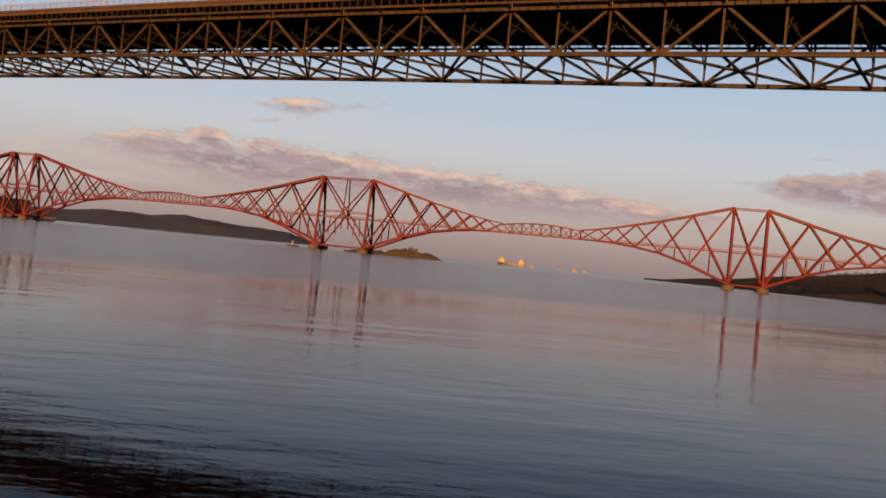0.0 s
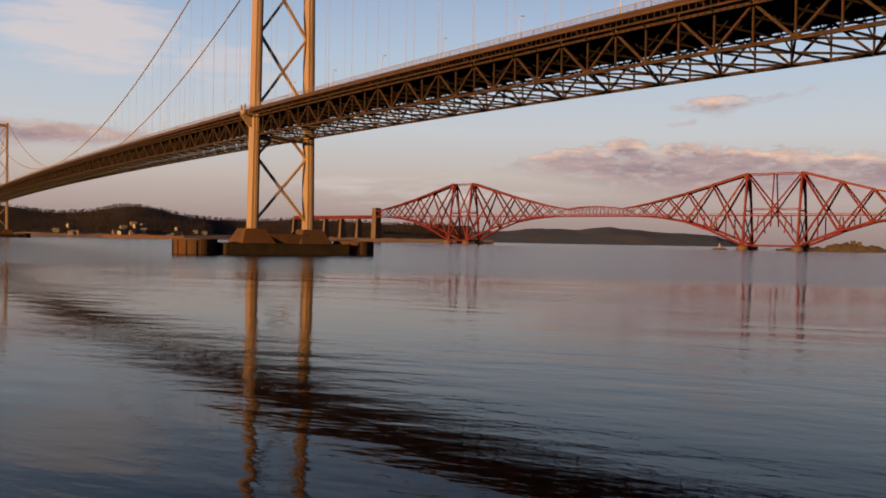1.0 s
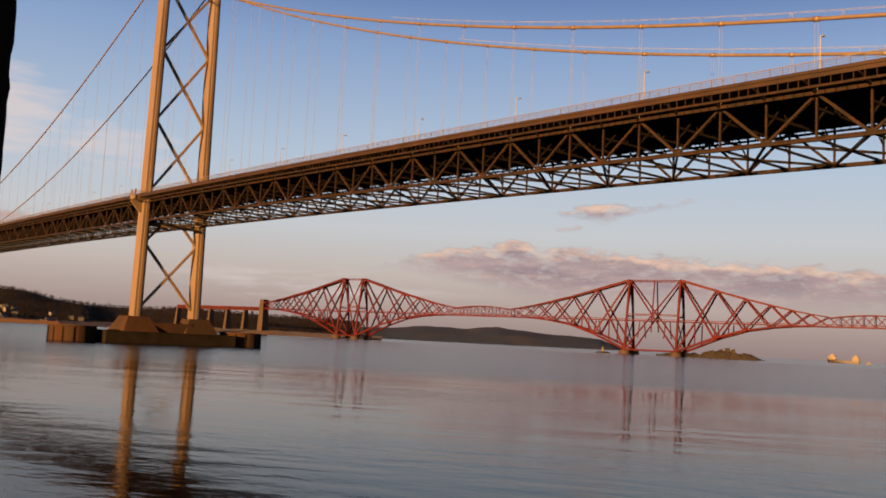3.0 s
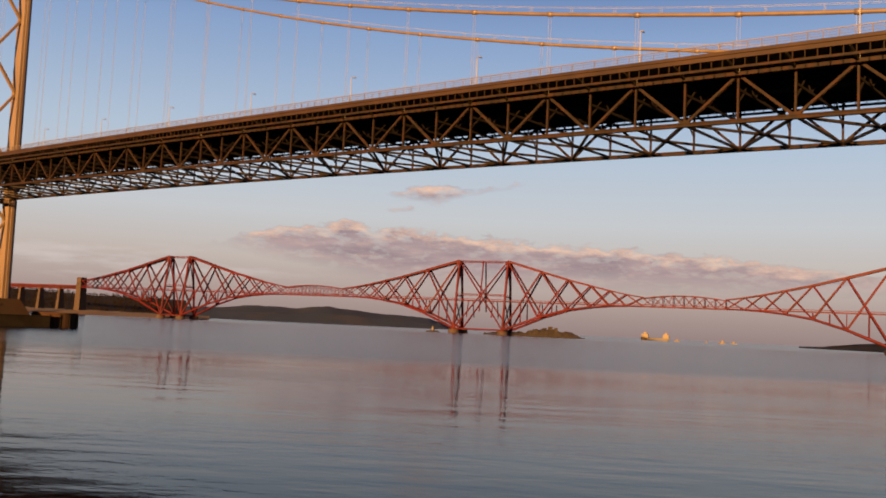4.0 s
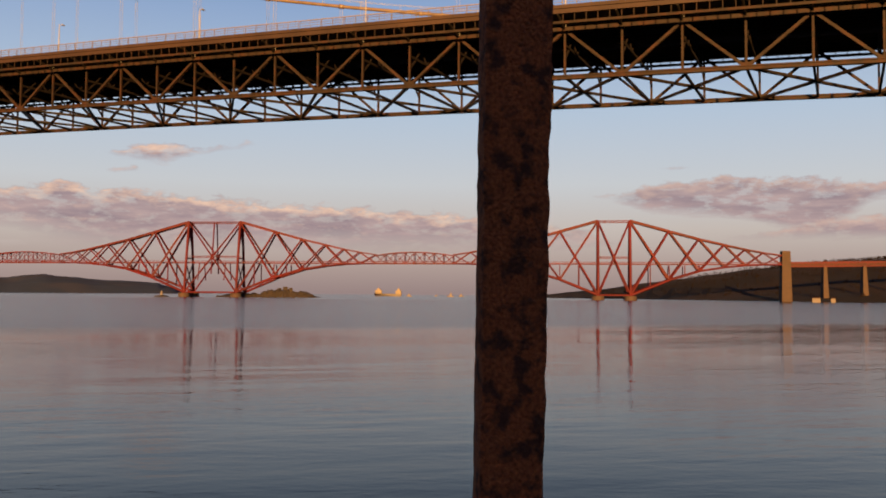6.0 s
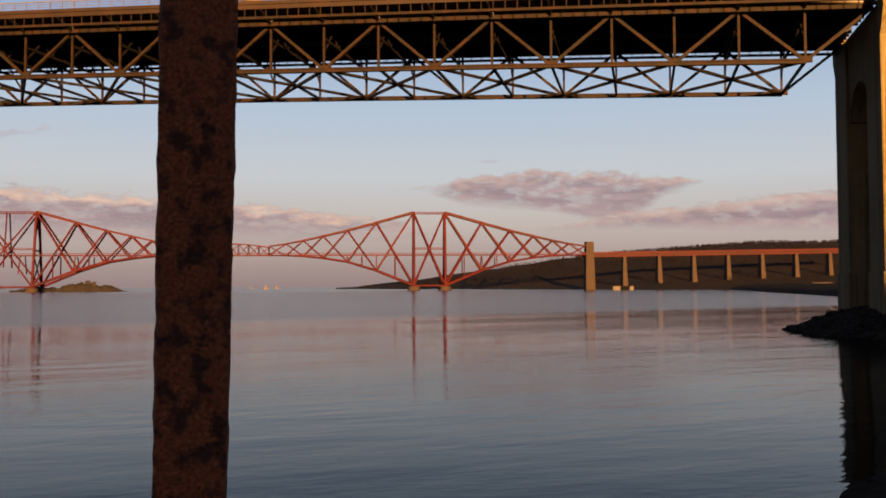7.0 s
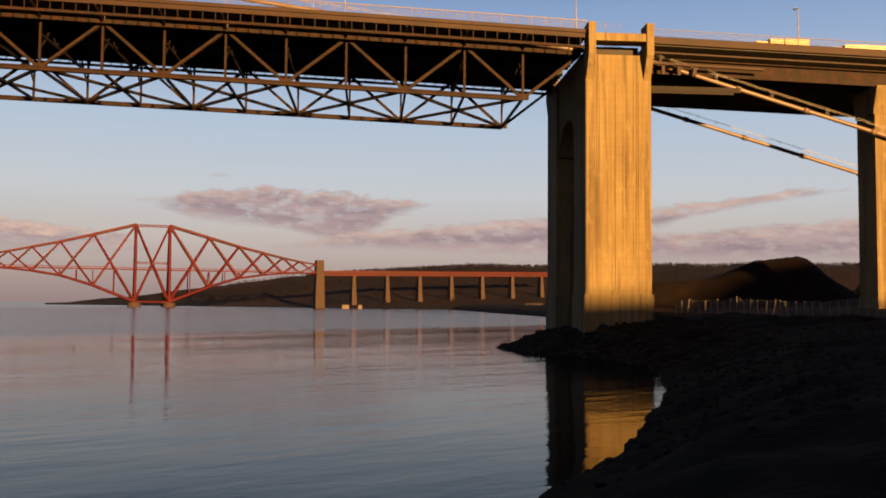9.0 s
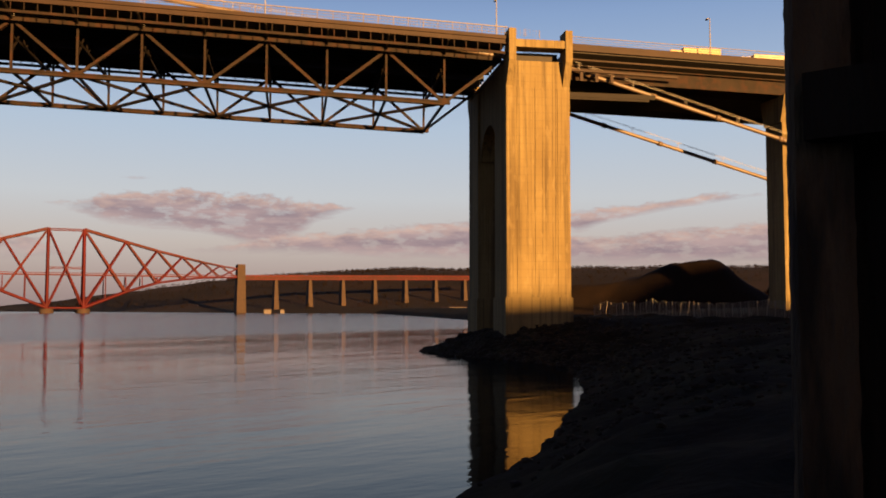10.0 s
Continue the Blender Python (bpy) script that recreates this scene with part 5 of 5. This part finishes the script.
# ---- deck furniture ----
def lamp_post(x, y, z):
    t = thing("street_lamp", (x, y, z), "slender grey lamp post on the road bridge deck", "street lamp", "bridge lamps")
    bm = bmesh.new()
    bmesh.ops.create_cone(bm, cap_ends=True, segments=8, radius1=0.13, radius2=0.07, depth=7.4, matrix=Matrix.Translation((x, y, z + 3.7)))
    part("column", bm, M_LAMP, t)
    bm = bmesh.new()
    s = -1 if x > 0 else 1
    bar(bm, (x, y, z + 7.3), (x + s * 0.9, y, z + 7.5), 0.1, 0.1)
    arm = part("arm", bm, M_LAMP, t)
    bm = bmesh.new()
    cube(bm, min(x + s * 0.6, x + s * 1.3), max(x + s * 0.6, x + s * 1.3), y - 0.16, y + 0.16, z + 7.4, z + 7.6)
    part("lantern", bm, M_LAMP, arm)


for i in range(-1, 34):
    y = -398.5 + 35.7 * i
    lamp_post(-12.3, y, deck_z(y) + 0.05 if i >= 0 else deck_z(SIDE_Y) - 0.8)
    lamp_post(12.3, y + 9.0, deck_z(y + 9) + 0.05 if i >= 0 else deck_z(SIDE_Y) - 0.8)

M_PAINTW = material("pale_lorry_paint", (0.288, 0.227, 0.156), 0.5)
M_PAINTY = material("ochre_lorry_paint", (0.259, 0.156, 0.0518), 0.5)
M_GLASSD = material("dark_vehicle_glass", (0.02, 0.02, 0.022), 0.1)
M_TYRE = material("tyre_rubber", (0.02, 0.02, 0.02), 0.9)


def lorry(x, y, z, length, height, paint, label):
    t = thing("lorry", (x, y, z), label, "lorry", "vehicles on the bridge")
    bm = bmesh.new()
    vs = cube(bm, x - 1.25, x + 1.25, y - length / 2, y + length / 2 - 2.4, z + 1.0, z + height)
    bmesh.ops.bevel(bm, geom=bm.edges[:], offset=0.06, segments=1, affect="EDGES")
    part("cargo_box", bm, paint, t)
    bm = bmesh.new()
    cube(bm, x - 1.2, x + 1.2, y + length / 2 - 2.2, y + length / 2, z + 0.7, z + height * 0.85)
    bmesh.ops.bevel(bm, geom=bm.edges[:], offset=0.15, segments=2, affect="EDGES")
    cab = part("cab", bm, paint, t)
    bm = bmesh.new()
    cube(bm, x - 1.1, x + 1.1, y + length / 2 - 0.03, y + length / 2 + 0.03, z + height * 0.5, z + height * 0.78)
    part("windscreen", bm, M_GLASSD, cab)
    for dy in (-length / 2 + 1.5, -length / 2 + 2.8, length / 2 - 1.2):
        for dx in (-1.1, 1.1):
            bm = bmesh.new()
            bmesh.ops.create_cone(bm, cap_ends=True, segments=16, radius1=0.5, radius2=0.5, depth=0.3, matrix=Matrix.Translation((x + dx, y + dy, z + 0.5)) @ Matrix.Rotation(radians(90), 4, "Y"))
            part("wheel", bm, M_TYRE, t)


lorry(-5.0, -44.0, deck_z(-44) + 0.2, 11, 3.7, M_PAINTW, "pale box lorry on the suspension bridge deck")
lorry(-8.2, -433.0, 47.4, 9, 3.2, M_PAINTY, "ochre box lorry on the approach viaduct")
lorry(-8.2, -447.0, 47.1, 12, 2.9, M_PAINTW, "pale articulated lorry on the approach viaduct")


# ---- shore things ----
def build_mound():
    r = 320.0
    c = Vector((EYE.x + r * math.cos(radians(-24.0)), EYE.y + r * math.sin(radians(-24.0)), 0))
    bm = bmesh.new()
    u = Vector((math.cos(radians(-114)), math.sin(radians(-114)), 0))
    w = Vector((math.cos(radians(-24)), math.sin(radians(-24)), 0))
    grid = []
    for i in range(61):
        a = -60 + 100 * i / 60
        row = []
        for j in range(31):
            b = -30 + 60 * j / 30
            top = 9.5 + 3.5 * min(1, max(0, (a + 45) / 40)) + 5.6 * math.exp(-(abs(a - 9) / (17 if a < 9 else 12)) ** 2.6)
            e = top * min(1, max(0, (a + 60) / 16)) * min(1, max(0, (40 - a) / 24)) ** 0.8 * math.exp(-(abs(b) / 19) ** 2.6) + 0.5 * noise.noise(Vector((a * 0.3, b * 0.3, 2)))
            p = c + u * a + w * b
            row.append(bm.verts.new((p.x, p.y, 5.0 + e + 0.5 * noise.fractal(Vector((a * 0.12, b * 0.12, 9)), 1.0, 2.0, 4))))
        grid.append(row)
    for i in range(60):
        for j in range(30):
            f = bm.faces.new((grid[i][j], grid[i][j + 1], grid[i + 1][j + 1], grid[i + 1][j]))
            f.smooth = True
    bmesh.ops.recalc_face_normals(bm, faces=bm.faces)
    alone("spoil_heap", bm, M_MOUND, "tall brown grassy spoil heap behind the fence", "mound", kind="structure")


build_mound()
random.seed(31)
rows = []
for i in range(700):
    az, r = random.choice((random.uniform(-33, -26.5), random.uniform(-21, -16.5))), random.uniform(330, 520)
    rows.append((EYE.x + r * math.cos(radians(az)), EYE.y + r * math.sin(radians(az)), 6.5, random.uniform(4, 9)))
scatter_trees("scrub", rows, M_TREE, "bare scrub and trees behind the fence")


def build_fence():
    a, b = Vector((8, -421, 0)), Vector((-62, -441, 0))
    t = thing("palisade_fence", (a.x, a.y, 6), "pale steel palisade fence with some leaning posts", "fence")
    n = 44
    random.seed(8)
    for i in range(n + 1):
        p = a.lerp(b, i / n)
        z = ground_z(p.x, p.y) - 0.3
        lean = random.uniform(-0.05, 0.05) if random.random() < 0.85 else random.uniform(-0.6, 0.6)
        strut("fence_post", (p.x, p.y, z), (p.x + lean * 0.4, p.y + lean, z + random.uniform(2.3, 2.75)), 0.11, 0.11, M_FENCE, t)
    bars = []
    k = 0
    while k < n * 9:
        p = a.lerp(b, k / (n * 9))
        z = ground_z(p.x, p.y)
        bars.append(((p.x, p.y + 0.06, z), (p.x, p.y + 0.06, z + 2.2), 0.03, 0.03))
        k += 1
    many_bars("fence_wire", bars, M_WIRE, t)


M_WIRE = material("dull_wire", (0.12, 0.12, 0.11), 0.7, 0.3)
build_fence()


# ---- quay beside the camera ----
def ragged_post(name, at, w, d, turn, z0, z1, mat, label, lean=(0.0, 0.0), taper=0.0, rag=0.0035):
    """Rectangular timber with ragged edges; lean in metres per metre, taper in metres of width per metre."""
    bm = bmesh.new()
    n, m = 110, 5
    rings = []
    for i in range(n + 1):
        z = z0 + (z1 - z0) * i / n
        hw, hd = w / 2 + taper * (z - 7.4) / 2, d / 2
        ring = []
        for k in range(4):
            ca = [(-hw, -hd), (hw, -hd), (hw, hd), (-hw, hd)][k]
            cb = [(hw, -hd), (hw, hd), (-hw, hd), (-hw, -hd)][k]
            for j in range(m):
                f = (j + (0.25 if j == 0 else 0)) / m
                x, y = ca[0] + (cb[0] - ca[0]) * f, ca[1] + (cb[1] - ca[1]) * f
                edge = 1.6 if j in (0, m - 1) else 0.7
                q = edge * rag * (noise.noise(Vector((x * 9, y * 9, z * 7 + at[0]))) + 0.8 * noise.noise(Vector((x * 31, y * 31, z * 26))))
                ring.append(bm.verts.new((x + q * (1 if x > 0 else -1) + lean[0] * (z - 7.4), y + q * (1 if y > 0 else -1) + lean[1] * (z - 7.4), z)))
        rings.append(ring)
    c = len(rings[0])
    for i in range(n):
        for k in range(c):
            bm.faces.new((rings[i][k], rings[i][(k + 1) % c], rings[i + 1][(k + 1) % c], rings[i + 1][k]))
    bm.faces.new(rings[-1])
    bm.faces.new(rings[0][::-1])
    bmesh.ops.rotate(bm, cent=(0, 0, 0), matrix=Matrix.Rotation(radians(turn), 3, "Z"), verts=bm.verts)
    bmesh.ops.translate(bm, vec=(at[0], at[1], 0), verts=bm.verts)
    return alone(name, bm, mat, label, "post", "quay posts")


QUAY_Z = 5.7
M_LICHEN = material("lichened_stone", (0.16, 0.15, 0.14), 0.95, 0, (0.09, 0.085, 0.08), 6.0, bump=0.5, bump_scale=20.0, spot=(0.22, 0.12, 0.04), spot_scale=3.0, spot_amt=0.7)
ragged_post("quay_post", (-146.15, -365.663), 0.245, 0.33, 24 - 90, QUAY_Z, 10.6, M_TIMBER, "rust-brown flaking square post on the quay edge", lean=(0.012, 0), taper=0.010)
ragged_post("quay_post", (-146.373, -369.82), 0.24, 0.22, -31.6 - 90 + 8, QUAY_Z, 10.6, M_OLDWOOD, "old dark weathered timber post on the quay")
ragged_post("mooring_post", (-147.36, -355.86), 0.70, 0.70, 83 - 90, -3.0, 14.0, M_BLACKWOOD, "old black timber mooring pile standing in the water", rag=0.012)


def build_quay():
    bm = bmesh.new()
    outline = [(-146.95, -361.6), (-145.75, -363.6), (-145.75, -382), (-175, -382), (-175, -361.6)]
    v = [bm.verts.new((x, y, QUAY_Z)) for x, y in outline]
    face = bm.faces.new(v)
    ext = bmesh.ops.extrude_face_region(bm, geom=[face])
    bmesh.ops.translate(bm, vec=(0, 0, -9), verts=[q for q in ext["geom"] if isinstance(q, bmesh.types.BMVert)])
    bmesh.ops.recalc_face_normals(bm, faces=bm.faces)
    bmesh.ops.bevel(bm, geom=[e for e in bm.edges if all(q.co.z > QUAY_Z - 0.1 for q in e.verts)], offset=0.12, segments=3, affect="EDGES")
    blk = bmesh.new()
    tops = [blk.verts.new((x, y, 6.2)) for x, y in ((-147.05, -361.78), (-146.90, -362.08), (-146.92, -363.1), (-147.7, -363.1), (-147.7, -361.78))]
    face = blk.faces.new(tops)
    ext = bmesh.ops.extrude_face_region(blk, geom=[face])
    bmesh.ops.translate(blk, vec=(0, 0, -0.5), verts=[q for q in ext["geom"] if isinstance(q, bmesh.types.BMVert)])
    bmesh.ops.recalc_face_normals(blk, faces=blk.faces)
    bmesh.ops.bevel(blk, geom=[e for e in blk.edges if all(q.co.z > 6.1 for q in e.verts)], offset=0.05, segments=3, affect="EDGES")
    alone("coping_stone", blk, M_LICHEN, "worn grey coping stone with orange lichen on the quay", "stone block")
    alone("quay", bm, M_QUAY, "old concrete quay with a worn rounded edge", "quay", kind="structure")
    # dark boarded wall that closes the quay beside the old post
    w = thing("boarded_wall", (-146.6, -371, QUAY_Z), "old black boarded timber wall on the quay", "wall")
    a, b = Vector((-146.28, -369.98, 0)), Vector((-148.6, -371.8, 0))
    n = 18
    for i in range(n):
        p, q = a.lerp(b, i / n), a.lerp(b, (i + 0.985) / n)
        m = (p + q) / 2
        strut("board", (m.x, m.y, QUAY_Z), (m.x + random.uniform(-0.01, 0.01), m.y, 10.4), 0.05, (q - p).length, M_BLACKWOOD, w, "box", (b - a).normalized())
    bm = bmesh.new()
    bar(bm, (-146.47, -369.72, 8.2), (-148.55, -371.5, 8.2), 0.16, 0.28)
    part("rail_beam", bm, M_BLACKWOOD, w)


build_quay()


def build_shade_hill():
    """Unseen hill added to the west, behind the camera, to keep the foreshore in shade at this hour."""
    bm = bmesh.new()
    grid = []
    for i in range(61):
        y = -1100 + 900 * i / 60
        row = []
        for j in range(25):
            x = -640 + 300 * j / 24
            # raised to the south so that its shadow also covers the spoil heap
            e = (61.5 + 31 * max(0.0, min(1.0, (-625 - y) / 60))) * min(1.0, (1 - abs(i / 30 - 1) ** 6) * 1.15)
            z = -2 + e * math.sin(math.pi * j / 24) ** 0.7 + 2.0 * noise.fractal(Vector((x * 0.02, y * 0.02, 4)), 1.0, 2.0, 4) * math.sin(math.pi * j / 24)
            row.append(bm.verts.new((x, y, z)))
        grid.append(row)
    for i in range(60):
        for j in range(24):
            bm.faces.new((grid[i][j], grid[i][j + 1], grid[i + 1][j + 1], grid[i + 1][j]))
    bmesh.ops.recalc_face_normals(bm, faces=bm.faces)
    alone("hills_west", bm, M_HILL, "unseen hill added west of the quay to shade the foreshore", "land", kind="structure")


build_shade_hill()
